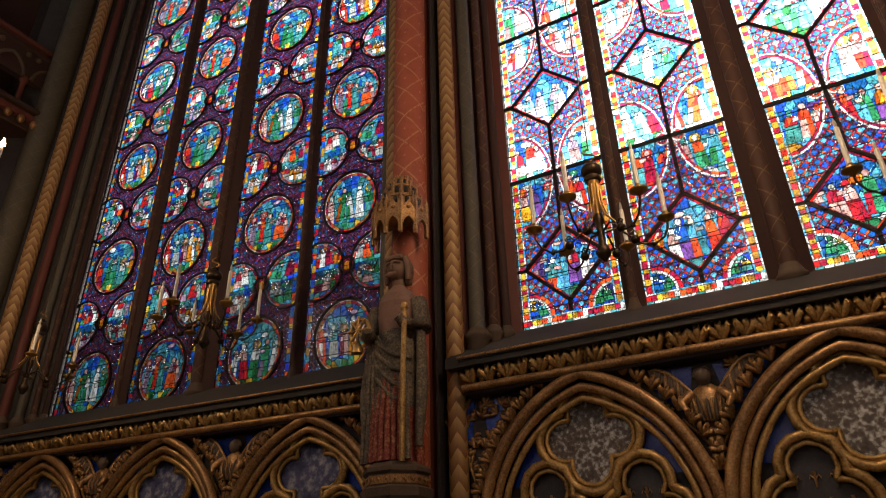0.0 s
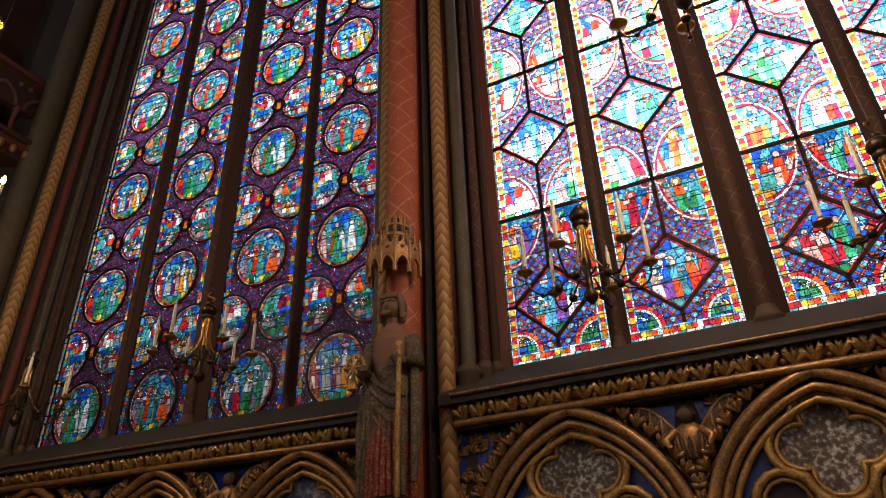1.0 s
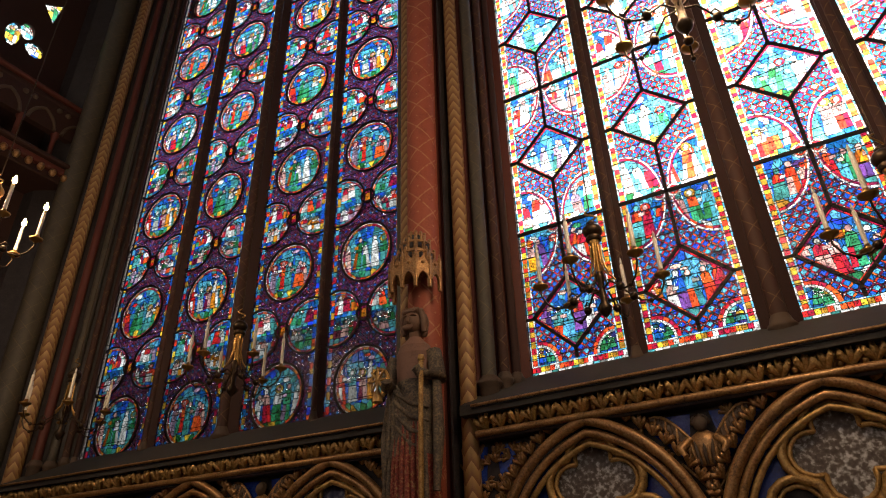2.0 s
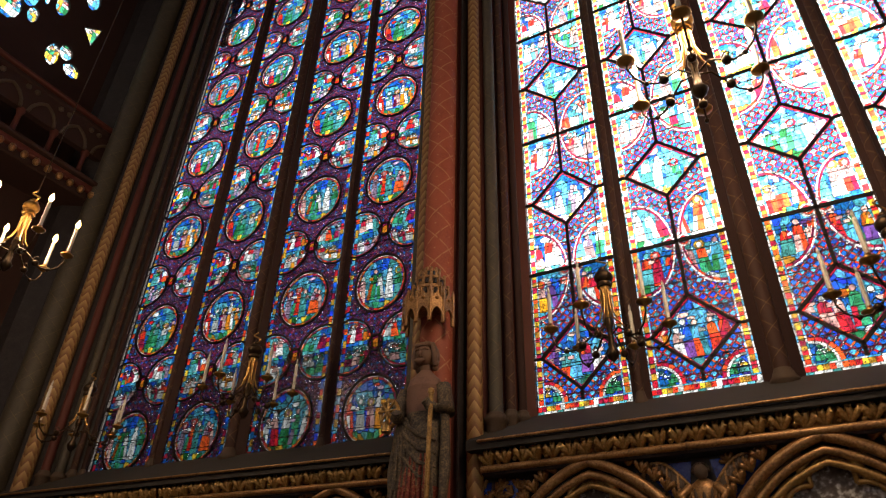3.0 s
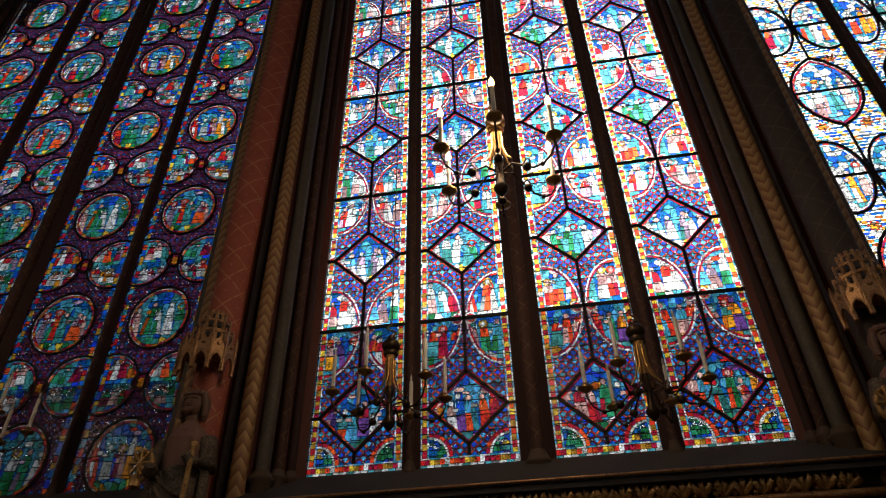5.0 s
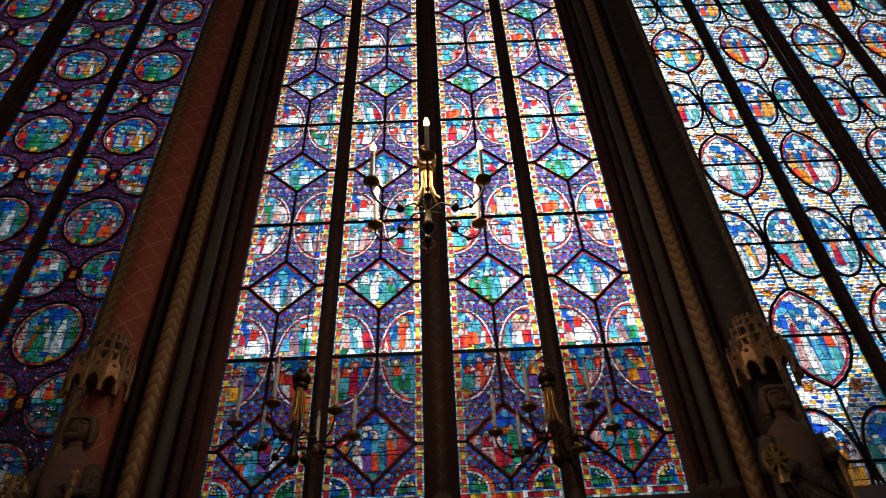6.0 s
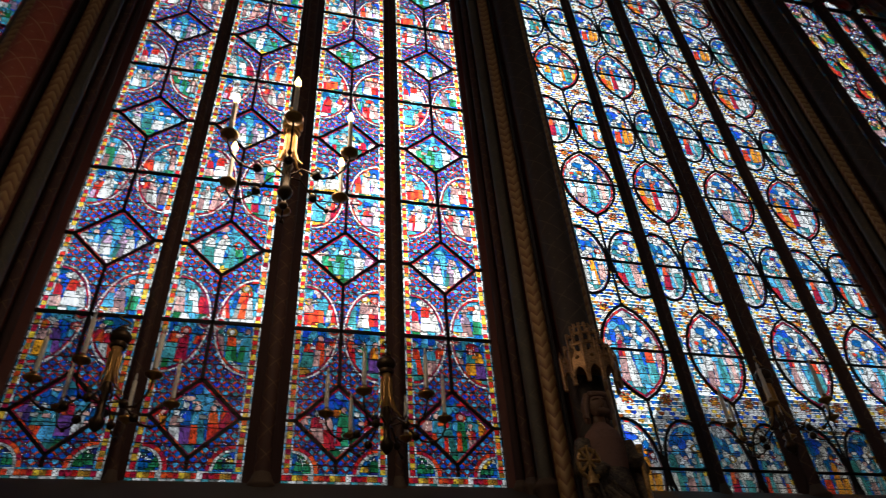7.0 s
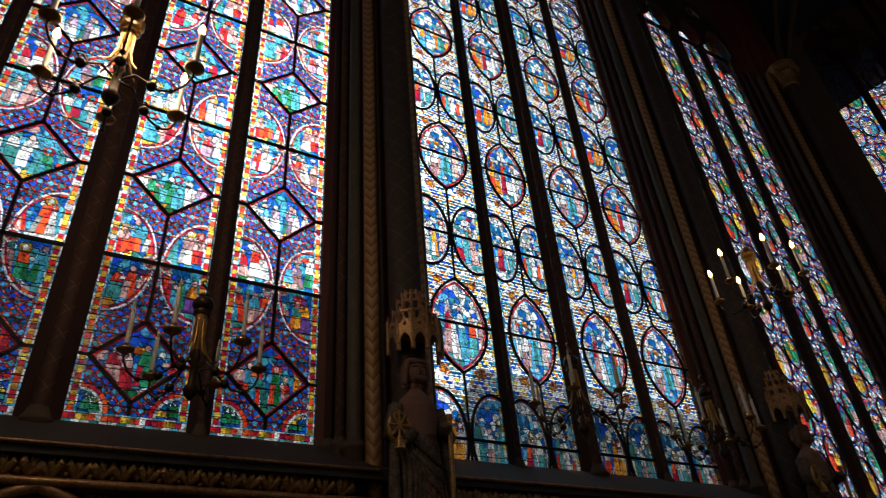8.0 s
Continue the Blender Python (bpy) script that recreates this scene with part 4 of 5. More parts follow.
M = pose(WEST, 0, 0, 0, 0, 90)  # local x runs along world y, local y along -x
for q in outside(wall_poly, screen):
    b.prism(q, 0.0, 0.35)
for q in bits:
    b.prism(q, 0.01, 0.07)
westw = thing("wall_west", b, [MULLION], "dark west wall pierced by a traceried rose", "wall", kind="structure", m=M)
g = Glazing(5)
for s in keep:
    xs, zs = [p[0] for p in s], [p[1] for p in s]
    g.fill(g.scene(min(xs), max(xs), min(zs), max(zs), 0.055, ["blue", "sky", "white", "white"], ["white", "sky", "yellow", "green"], ["blue", "white"]), [], 0.006, s)
part("rose_glass", g.mesh("rose_glass"), None, westw, "pale blue and white glass", m=pose(0, 0.03, 0))

b = Build()
GAL = 8.62
for (d0, d1, z0, z1, mt) in ((0.0, 0.75, GAL - 0.35, GAL - 0.2, 0), (0.0, 0.82, GAL - 0.2, GAL - 0.08, 1), (0.0, 0.9, GAL - 0.08, GAL, 0), (0.45, 0.6, GAL + 1.2, GAL + 1.3, 0), (0.42, 0.66, GAL + 1.3, GAL + 1.38, 1)):
    b.box(WEST + d0 - 0.02, WEST + d1, SOUTH + 0.6, -0.9, z0, z1, mt, 0.02)
gallery = thing("gallery", b, [MULLION, REDPLAIN], "carved stone gallery with pointed arcade on the west wall", "gallery", kind="structure")
one = Build()
one.lathe([(0.07, GAL), (0.07, GAL + 0.05), (0.045, GAL + 0.09), (0.04, GAL + 0.55), (0.06, GAL + 0.6), (0.08, GAL + 0.68)], 0, 0, 10)
one = one.mesh("colonnette", [REDPLAIN])
sp = Build()
bay = 0.6
for q in [o for o in outside(rect(-bay / 2, bay / 2, GAL + 0.65, GAL + 1.2), arch(0, bay / 2 - 0.07, GAL + 0.66, 0.6, 6) + [(-bay / 2 + 0.07, GAL + 0.6), (bay / 2 - 0.07, GAL + 1.0)])]:
    sp.prism(q, -0.06, 0.06)
sp.tube([(x, -0.07, z) for x, z in arch(0, bay / 2 - 0.07, GAL + 0.66, 0.6, 6)], 0.03, 6, 1)
for s in (-1, 1):
    sp.ball((s * (bay / 2 - 0.08), -0.07, GAL + 1.1), 0.05, 8, 1)
sp = sp.mesh("spandrel", [MULLION, STONE])
for i in range(14):
    y = -1.3 - bay * i
    part("colonnette", one, None, gallery, m=pose(WEST + 0.52, y + bay / 2, 0))
    part("spandrel", sp, None, gallery, m=pose(WEST + 0.52, y, 0, 0, 0, 90))
b = Build()
for i in range(46):
    y = -1.0 - 0.2 * i
    b.ball((WEST + 0.86, y, GAL - 0.28), 0.06, 6, 0, 1.3)
part("carved_leaf_frieze", b, [DULLGOLD], gallery, "gilt leaves under the gallery")

# ---- piers between the windows ----
def shaft(name, r, z0, z1, mat, parent, x, y, base=True, n=14):
    c = Build()
    prof = [(r, z0), (r, z1)]
    c.lathe(prof, 0, 0, n, 0)
    ob = part(name, c, [mat], parent, m=pose(x, y, 0))
    if base:
        f = Build()
        f.lathe([(r * 1.4, z0 - 0.28), (r * 1.4, z0 - 0.05), (r * 1.75, z0 - 0.03), (r * 1.75, z0), (r * 1.35, z0 + 0.02), (r * 1.35, z0 + 0.04), (r * 1.03, z0 + 0.06)], 0, 0, 12)
        part("base", f, [STONE], ob)
    return ob


def pier(xm, wide=PIER, m=None, front=None):
    half = [(0.66, 0.09), (0.735, 0.03), (0.735, -0.03), (0.65, -0.07), (0.56, -0.17), (0.45, -0.28), (0.38, -0.42), (0.22, -0.48), (0.12, -0.6), (0.11, -0.79)]
    k = wide / PIER
    half = [(x * k, y) for x, y in half]
    c = Build()
    c.column(half + [(-x, y) for x, y in reversed(half)], 0.0, TOP - 0.3)
    ob = thing("pier", c, [REDPLAIN], "clustered pier of painted and gilded shafts between windows", "pier", "piers along the wall", "structure", m if m is not None else pose(xm, 0, 0))
    shaft("painted_shaft", 0.172, 0.3, 14.0, front or RED, ob, 0, -0.79, False, 24)
    for s in (-1, 1):
        shaft("gilt_shaft", 0.082, 0.3, 14.5, SCALES, ob, s * 0.32 * k, -0.57, False)
        shaft("green_shaft", 0.075, SILL - 0.12, 14.5, GREEN, ob, s * 0.47 * k, -0.42)
        shaft("brown_shaft", 0.05, SILL - 0.06, 14.8, BROWN, ob, s * 0.57 * k, -0.28)
        shaft("brown_shaft", 0.045, SILL - 0.04, 14.8, MULLION, ob, s * 0.64 * k, -0.15)
        # near-black strip stands in for the shade between the shafts
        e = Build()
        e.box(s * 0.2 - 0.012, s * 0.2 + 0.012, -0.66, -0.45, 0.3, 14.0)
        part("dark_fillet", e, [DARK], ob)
    cap = Build()
    cap.lathe([(0.2, 13.9), (0.24, 13.95), (0.22, 14.0), (0.28, 14.3), (0.36, 14.55), (0.36, 14.65)], 0, -0.79, 16)
    for i in range(10):
        t = math.pi + math.pi * i / 9
        cap.ball((0.33 * math.cos(t), -0.79 + 0.33 * math.sin(t), 14.4), 0.07, 6, 0)
    part("leafy_capital", cap, [DULLGOLD], ob)
    return ob


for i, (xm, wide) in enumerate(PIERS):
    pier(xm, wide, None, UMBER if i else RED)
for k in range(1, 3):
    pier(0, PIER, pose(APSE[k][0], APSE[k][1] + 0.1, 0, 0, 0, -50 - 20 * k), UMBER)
before = names()
c = Build()
XW, LW = -5.13, -6.78
c.column([(LW - 0.3, -1.0), (LW + 0.2, -0.98), (LW + 0.7, -0.72), (XW - 0.62, -0.55), (XW - 0.35, -0.45), (XW - 0.28, -0.3), (XW - 0.15, -0.2), (XW - 0.05, -0.05), (XW, -0.03), (XW, 0.03), (XW - 0.5, 0.15), (LW - 0.3, 0.2)], 0, TOP)
corner = thing("corner_pier", c, [DARK], "grey-green painted corner pier with gilt shafts", "pier", kind="structure")
shaft("green_shaft", 0.19, 0.3, 14.5, GREEN, corner, XW - 0.88, -0.74, False, 18)
shaft("gilt_shaft", 0.1, 0.3, 14.5, SCALES, corner, XW - 0.48, -0.6, False)
shaft("red_shaft", 0.06, SILL - 0.12, 14.5, REDPLAIN, corner, XW - 0.31, -0.44)
shaft("green_shaft", 0.06, SILL - 0.12, 14.5, GREEN, corner, XW - 0.2, -0.3)
shaft("brown_shaft", 0.045, SILL - 0.06, 14.8, BROWN, corner, XW - 0.1, -0.18)
shaft("brown_shaft", 0.035, SILL - 0.04, 14.8, MULLION, corner, XW - 0.03, -0.08)
moved(before, WESTBAY)

# ---- sill, cornice and arcade below each window ----
def leaf(b, x, y, z, s, mat=0, flip=1):
    """A curled carved leaf that stands out from a moulding."""
    for a in (-0.65, 0.0, 0.65):
        tip = (x + s * 0.8 * math.sin(a), y - s * 0.55, z + flip * s * 0.75 * math.cos(a))
        mid = (x + s * 0.5 * math.sin(a), y - s * 0.42, z + flip * s * 0.45 * math.cos(a))
        b.tube([(x, y, z), mid, tip, (tip[0], tip[1] - s * 0.05, tip[2] - flip * s * 0.2)], [s * 0.13, s * 0.2, s * 0.16, s * 0.05], 5, mat)


def bent(section, x0, x1, b, mat=0):
    """Draws a (y, z) section along x."""
    b.grid([[(x0, y, z) for y, z in section], [(x1, y, z) for y, z in section]], mat, False, True)
    b.cap([(x0, y, z) for y, z in section], mat)
    b.cap([(x1, y, z) for y, z in section], mat, True)


LEAFY = Build()
leaf(LEAFY, 0, 0, 0, 0.155)
leaf(LEAFY, 0.075, 0.02, 0.03, 0.1)
LEAFY.ball((0.07, -0.03, 0.14), 0.028, 6)
LEAFY.ball((-0.07, -0.03, 0.02), 0.026, 6)
LEAFY = LEAFY.mesh("carved_leaf", [GOLD])
CROCKET = Build()
leaf(CROCKET, 0, 0, 0, 0.11)
leaf(CROCKET, 0.03, 0.01, 0.02, 0.075)
CROCKET = CROCKET.mesh("crocket", [DULLGOLD])


def cornice(x0, x1):
    s = Build()
    bent([(-0.02, SILL), (-0.02, SILL - 0.5), (-0.755, SILL - 0.5), (-0.755, 3.462)][::-1], x0 - 0.45, x1 + 0.45, s)
    thing("sill", s, [SILLSTONE], "dark grey sloping stone window sill", "sill", "sills", "structure")
    c = Build()
    a, z = x0 - 0.32, x1 + 0.32
    bent([(-0.45, 3.46), (-0.45, 3.15), (-0.66, 3.15), (-0.69, 3.19), (-0.69, 3.22), (-0.63, 3.24), (-0.6, 3.28), (-0.62, 3.37), (-0.72, 3.41), (-0.77, 3.42), (-0.78, 3.455)], a, z, c, 0)
    c.tube([(a, -0.69, 3.2), (z, -0.69, 3.2)], 0.032, 8, 1)
    c.tube([(a, -0.775, 3.442), (z, -0.775, 3.442)], 0.014, 8, 1)
    ob = thing("cornice", c, [DARK, DULLGOLD], "gilded cornice carved with a row of leaves", "cornice", "cornices", "structure")
    n = int((z - a - 0.1) / 0.155)
    for i in range(n):
        part("carved_leaf", LEAFY, None, ob, m=pose(a + 0.08 + 0.155 * i, -0.625, 3.245, 0, (i * 7 % 5 - 2) * 4, (i % 3 - 1) * 12))
    return ob


ASPAN, AZ = 1.8, 2.02


def foil_path(cx, cz, d, r, lobes, turn, n=9):
    """The outline of overlapping lobes as one closed line."""
    half = math.acos(min(1, d * math.sin(math.pi / lobes) / r)) if d * math.sin(math.pi / lobes) < r else 0
    pts = []
    for i in range(lobes):
        t = turn + 2 * math.pi * i / lobes
        x, z = cx + d * math.cos(t), cz + d * math.sin(t)
        span = math.pi / 2 + math.pi / lobes - half
        for k in range(n):
            a = t - span + 2 * span * k / (n - 1)
            pts.append((x + r * math.cos(a), z + r * math.sin(a)))
    return pts


def arcade_bay(cx, painted):
    """One bay of the dado: a pointed arch over a quatrefoil and two foiled heads, with a carved spandrel."""
    half = ASPAN / 2 - 0.02
    b = Build()
    line = [(x, z) for x, z in arch(0, half, AZ, 0.36, 14)]
    b.tube([(x, -0.66, z) for x, z in [(half, 0.0)] + line + [(-half, 0.0)]], 0.045, 8)
    ob = thing("arcade_arch", b, [DULLGOLD], "gilded pointed arch with roll mouldings on the dado", "arch", "arcade along the wall", "structure", pose(cx, 0, 0))
    for off, y, r in ((0.075, -0.63, 0.035), (0.14, -0.6, 0.028)):
        k = (half - off) / half
        c = Build()
        c.tube([(x * k, y, z) for x, z in [(half, 0.0)] + [(x, AZ + (z - AZ) * k) for x, z in line] + [(-half, 0.0)]], r, 8)
        part("roll_moulding", c, [DULLGOLD if off < 0.1 else GOLD], ob)
    for k, (qx, qz, d, r, n, turn) in enumerate(((0.0, 2.69, 0.19, 0.205, 4, 0.0), (-0.36, 2.18, 0.16, 0.2, 3, math.pi / 2), (0.36, 2.18, 0.16, 0.2, 3, math.pi / 2))):
        f = Build()
        path = foil_path(qx, qz, d, r, n, turn)
        f.tube([(x, -0.585, z) for x, z in path], 0.034, 7, 0, True)
        inner = foil_path(qx, qz, d, r - 0.05, n, turn)
        f.tube([(x, -0.565, z) for x, z in inner], 0.02, 6, 0, True)
        part("quatrefoil_moulding" if k == 0 else "trefoil_moulding", f, [GOLD], ob)
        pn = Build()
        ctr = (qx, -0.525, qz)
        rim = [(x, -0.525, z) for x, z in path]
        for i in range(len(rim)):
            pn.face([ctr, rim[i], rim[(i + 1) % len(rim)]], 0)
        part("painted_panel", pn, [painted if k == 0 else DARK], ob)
        if k:
            fl = Build()
            rr = random.Random(int(cx * 100) + k)
            for i in range(4):
                for j in range(2):
                    x, z = qx - 0.18 + 0.12 * i + 0.06 * (j % 2), qz - 0.08 + 0.16 * j
                    fl.tube([(x, -0.53, z - 0.05), (x, -0.535, z + 0.05)], [0.006, 0.012], 4)
                    for s in (-1, 1):
                        fl.tube([(x, -0.532, z), (x + s * 0.025, -0.535, z + 0.03), (x + s * 0.035, -0.532, z + 0.005)], 0.005, 4)
            part("painted_lily", fl, [DULLGOLD], ob)
    fill = Build()
    for s in (-1, 1):
        fill.face([(s * 0.12, -0.515, 2.35), (s * 0.74, -0.515, 2.4), (s * 0.42, -0.515, 2.95)], 0)
    part("blue_inlay", fill, [BLUE], ob)
    # crockets that climb the arch
    k = (half + 0.075) / half
    ln = [(x * k, AZ + (z - AZ) * k) for x, z in line]
    for i in range(1, len(ln) - 1):
        x, z = ln[i]
        t = math.degrees(math.atan2(z - AZ + 0.4, x))
        part("crocket", CROCKET, None, ob, m=pose(x, -0.58, z, 0, 90 - t, 0))
    part("finial", CROCKET, None, ob, m=pose(0, -0.6, ln[len(ln) // 2][1] - 0.05))
    return ob


def angel(cx):
    """A carved winged bust that fills a spandrel, over a pointed shield with gilt edges, as one plain mesh."""
    b = Build()
    y = -0.56
    b.lathe([(0.05, 2.7), (0.105, 2.74), (0.12, 2.8), (0.125, 2.87), (0.09, 2.93), (0.04, 2.965)], cx, y, 14, 0, True, 0.6)
    b.ball((cx, y - 0.03, 3.015), 0.056, 12, 1, 1.15)
    for i in range(9):  # curls round the head
        t = math.pi * i / 8
        b.ball((cx + 0.056 * math.cos(t), y - 0.02, 3.025 + 0.05 * math.sin(t)), 0.02, 6, 1)
    for s in (-1, 1):
        rows = []
        for i in range(9):
            t = i / 8
            x, z = cx + s * (0.07 + 0.3 * t), 2.85 + 0.25 * math.sin(t * 1.7)
            d = 0.19 * (1 - t) ** 0.7 + 0.03
            rows.append([(x, y - 0.03, z + 0.02), (x, y - 0.065, z - d * 0.4), (x, y - 0.03, z - d), (x, y + 0.03, z - d * 0.3)])
        b.grid(rows, 1, True, True)
        b.tube([row[0] for row in rows], [0.014] * 8 + [0.005], 6, 0)
        for i in range(1, 8):  # feathers
            b.tube([rows[i][0], rows[i][1], (rows[i][2][0] + s * 0.02, rows[i][2][1], rows[i][2][2] - 0.02)], [0.006, 0.011, 0.004], 5, 0 if i % 2 else 1)
        b.tube([(cx + s * 0.1, y - 0.04, 2.9), (cx + s * 0.17, y - 0.11, 2.82), (cx + s * 0.13, y - 0.14, 2.76)], [0.036, 0.032, 0.02], 8)
        b.tube([(cx + s * 0.2, y + 0.005, 2.74), (cx + s * 0.1, y, 2.62), (cx, y, 2.48)], 0.011, 5, 0)
    for i in range(7):  # folds
        b.tube([(cx - 0.1 + 0.033 * i, y - 0.055, 2.88), (cx - 0.085 + 0.028 * i, y - 0.085, 2.79), (cx - 0.07 + 0.023 * i, y - 0.05, 2.7)], [0.008, 0.014, 0.01], 5, i % 2)
    b.prism([(cx - 0.17, 2.73), (cx, 2.52), (cx + 0.17, 2.73)], y + 0.01, y + 0.045, 1)
    return thing("spandrel_relief", b, [DULLGOLD, STONE], "gilt carved winged relief between two arches", "relief", "spandrel reliefs")


SPRIG = Build()
for a in (-0.9, -0.3, 0.3, 0.9):
    SPRIG.tube([(0, 0, 0), (0.03 * math.sin(a), -0.03, 0.035 * math.cos(a)), (0.07 * math.sin(a), -0.035, 0.07 * math.cos(a)), (0.075 * math.sin(a), -0.01, 0.085 * math.cos(a))], [0.01, 0.016, 0.018, 0.006], 5)
SPRIG = SPRIG.mesh("carved_leaf", [DULLGOLD])


def spandrel(cx, w):
    """The blue and leaf-carved ground between two arches."""
    b = Build()
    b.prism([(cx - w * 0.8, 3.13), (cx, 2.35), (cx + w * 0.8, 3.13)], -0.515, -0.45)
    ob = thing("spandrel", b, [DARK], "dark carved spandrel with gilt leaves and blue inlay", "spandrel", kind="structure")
    for s in (-1, 1):
        e = Build()
        e.prism([(cx + s * w * 0.1, 3.12), (cx + s * w * 0.2, 2.74), (cx + s * w * 0.7, 3.12)][::s], -0.522, -0.5)
        part("blue_inlay", e, [BLUE], ob)
        e = Build()
        e.tube([(cx + s * 0.02, -0.54, 2.38), (cx + s * 0.45 * w, -0.54, 2.8), (cx + s * 1.02 * w, -0.54, 3.1)], 0.013, 5)
        part("gilt_edge", e, [GOLD], ob)
    rr = random.Random(int(cx * 31) + 7)
    for i in range(36):
        z = rr.uniform(2.42, 3.1)
        reach = w * (z - 2.3) / 0.82
        x = rr.uniform(-reach, reach)
        if abs(x) < 0.16 and w > 0.5:
            continue
        part("carved_leaf", SPRIG, None, ob, m=pose(cx + x, -0.51, z, rr.uniform(-15, 15), rr.uniform(-120, 120), rr.uniform(-20, 20)))


for x0, x1, mid, m in ((-5.6, -0.15, -2.36, WESTBAY), (0, 4.705, 2.48, pose(0, 0, 0)), (6.01, 10.51, 8.39, pose(0, 0, 0)), (12.05, 16.0, 14.1, pose(0, 0, 0))):
    before = names()
    cornice(x0, x1)
    for i in (-1, 0, 1):
        arcade_bay(mid + i * ASPAN, FADED if x0 >= 0 else FADEDBLUE)
    for s in (-1, 1):
        spandrel(mid + s * ASPAN / 2, 0.72)
        angel(mid + s * ASPAN / 2)
        spandrel(mid + s * 1.52 * ASPAN, 0.4)
    moved(before, m)

# ---- statues under canopies on the piers ----
def statue(xm, ym, z0, flip=1):
    """A carved standing apostle in a mantle, with staff and disc, as one plain mesh."""
    b = Build()
    n, rows = 28, []
    prof = [(0.0, 0.24, 2), (0.12, 0.25, 2), (0.3, 0.235, 2), (0.42, 0.262, 1), (0.75, 0.245, 1), (0.95, 0.225, 1), (1.1, 0.2, 0), (1.25, 0.21, 0), (1.36, 0.21, 0), (1.44, 0.18, 0), (1.5, 0.11, 0), (1.54, 0.07, 3), (1.6, 0.065, 3)]
    for h, r, mt in prof:
        fold = max(0.0, 1 - h / 1.15)
        row = []
        for j in range(n):
            t = 2 * math.pi * j / n
            q = r * (1 + fold * 0.1 * math.sin(9 * t + 2 * h) + 0.05 * fold * math.sin(5 * t - 3 * h))
            row.append((flip * 0.86 * q * math.cos(t), 0.72 * q * math.sin(t), h))
        rows.append(row)
    for i in range(len(rows) - 1):
        b.grid([rows[i], rows[i + 1]], prof[i][2], True, True)
    b.cap(rows[0], 2, True)
    b.ball((0, -0.02, 1.7), 0.095, 14, 3, 1.25)
    for t in range(16):
        a = math.pi * (0.0 + t / 15)
        b.ball((0.095 * math.cos(a), 0.02 + 0.075 * math.sin(a), 1.72 - 0.02 * (t % 3)), 0.042, 6, 3, 1.6)
    b.lathe([(0.1, 1.775), (0.104, 1.785), (0.1, 1.795)], 0, -0.01, 14, 3)
    b.tube([(0, -0.115, 1.71), (0, -0.135, 1.67), (0, -0.11, 1.655)], [0.012, 0.018, 0.012], 6, 3)
    for s in (-1, 1):
        b.tube([(s * 0.2, 0.0, 1.36), (s * 0.27, -0.04, 1.1), (s * 0.17, -0.2, 1.08 + 0.04 * s), (s * 0.15, -0.24, 1.12 + 0.04 * s)], [0.075, 0.085, 0.06, 0.045], 10, 1)
    # mantle drawn across, and its hanging folds
    for i in range(4):
        b.tube([(-0.23, -0.06, 1.12 - 0.05 * i), (-0.1, -0.165, 0.98 - 0.1 * i), (0.06, -0.175, 0.86 - 0.12 * i), (0.2, -0.1, 0.82 - 0.12 * i)], [0.012, 0.022, 0.024, 0.012], 7, 1)
    for i in range(6):
        b.tube([(-0.2 + 0.02 * i, -0.11 - 0.01 * i, 1.05), (-0.17 + 0.04 * i, -0.16, 0.75), (-0.19 + 0.05 * i, -0.15, 0.42)], [0.012, 0.026, 0.02], 7, 1)
    for s in (-1, 1):
        for i in range(7):
            b.ball((s * (0.092 + 0.012 * (i % 2)), -0.035 + 0.01 * i, 1.78 - 0.033 * i), 0.036, 7, 3, 1.2)
    for i in range(7):
        b.ball((-0.07 + 0.0233 * i, -0.08 + 0.25 * (0.0233 * i - 0.07) ** 2 / 0.1, 1.795), 0.03, 7, 3)
    b.tube([(-0.05, -0.115, 1.62), (0, -0.135, 1.6), (0.05, -0.115, 1.62)], [0.02, 0.035, 0.02], 7, 3)
    for i in range(9):
        x = -0.22 + 0.05 * i
        b.tube([(x * 0.9, -0.17 + 0.25 * abs(x), 0.7), (x, -0.2 + 0.3 * abs(x), 0.35), (x * 1.05, -0.2 + 0.3 * abs(x), 0.02)], [0.015, 0.024, 0.03], 6, 2 if 1 < i < 8 else 1)
    for s in (-1, 1):
        b.tube([(s * 0.24, -0.02, 1.1), (s * 0.27, -0.06, 0.6), (s * 0.25, -0.08, 0.12)], [0.04, 0.055, 0.03], 7, 1)
    # staff and pierced disc
    b.tube([(0.17, -0.2, 0.0), (0.19, -0.22, 0.7), (0.2, -0.22, 1.22)], 0.022, 9, 4)
    b.lathe([(0.026, 1.21), (0.034, 1.23), (0.028, 1.26)], 0.2, -0.22, 9, 4)
    for s in (-1, 1):  # brows, and locks of hair over the ears
        b.tube([(s * 0.015, -0.112, 1.735), (s * 0.045, -0.108, 1.742), (s * 0.075, -0.085, 1.73)], [0.008, 0.012, 0.008], 6, 3)
        b.tube([(s * 0.085, -0.04, 1.8), (s * 0.115, -0.03, 1.7), (s * 0.11, -0.02, 1.58)], [0.03, 0.035, 0.02], 7, 3)
    ring = [(-0.27 + 0.095 * math.cos(t), -0.18, 1.1 + 0.13 * math.sin(t)) for t in [2 * math.pi * i / 16 for i in range(16)]]
    b.tube(ring, 0.02, 6, 4, True)
    for i in range(4):
        t = math.pi * i / 4
        b.tube([(-0.28 - 0.1 * math.cos(t), -0.2, 1.12 - 0.13 * math.sin(t)), (-0.28 + 0.1 * math.cos(t), -0.2, 1.12 + 0.13 * math.sin(t))], 0.014, 5, 4)
    b.lathe([(0.05, 0.92), (0.045, 0.97), (0.02, 1.03)], -0.28, -0.2, 8, 4)
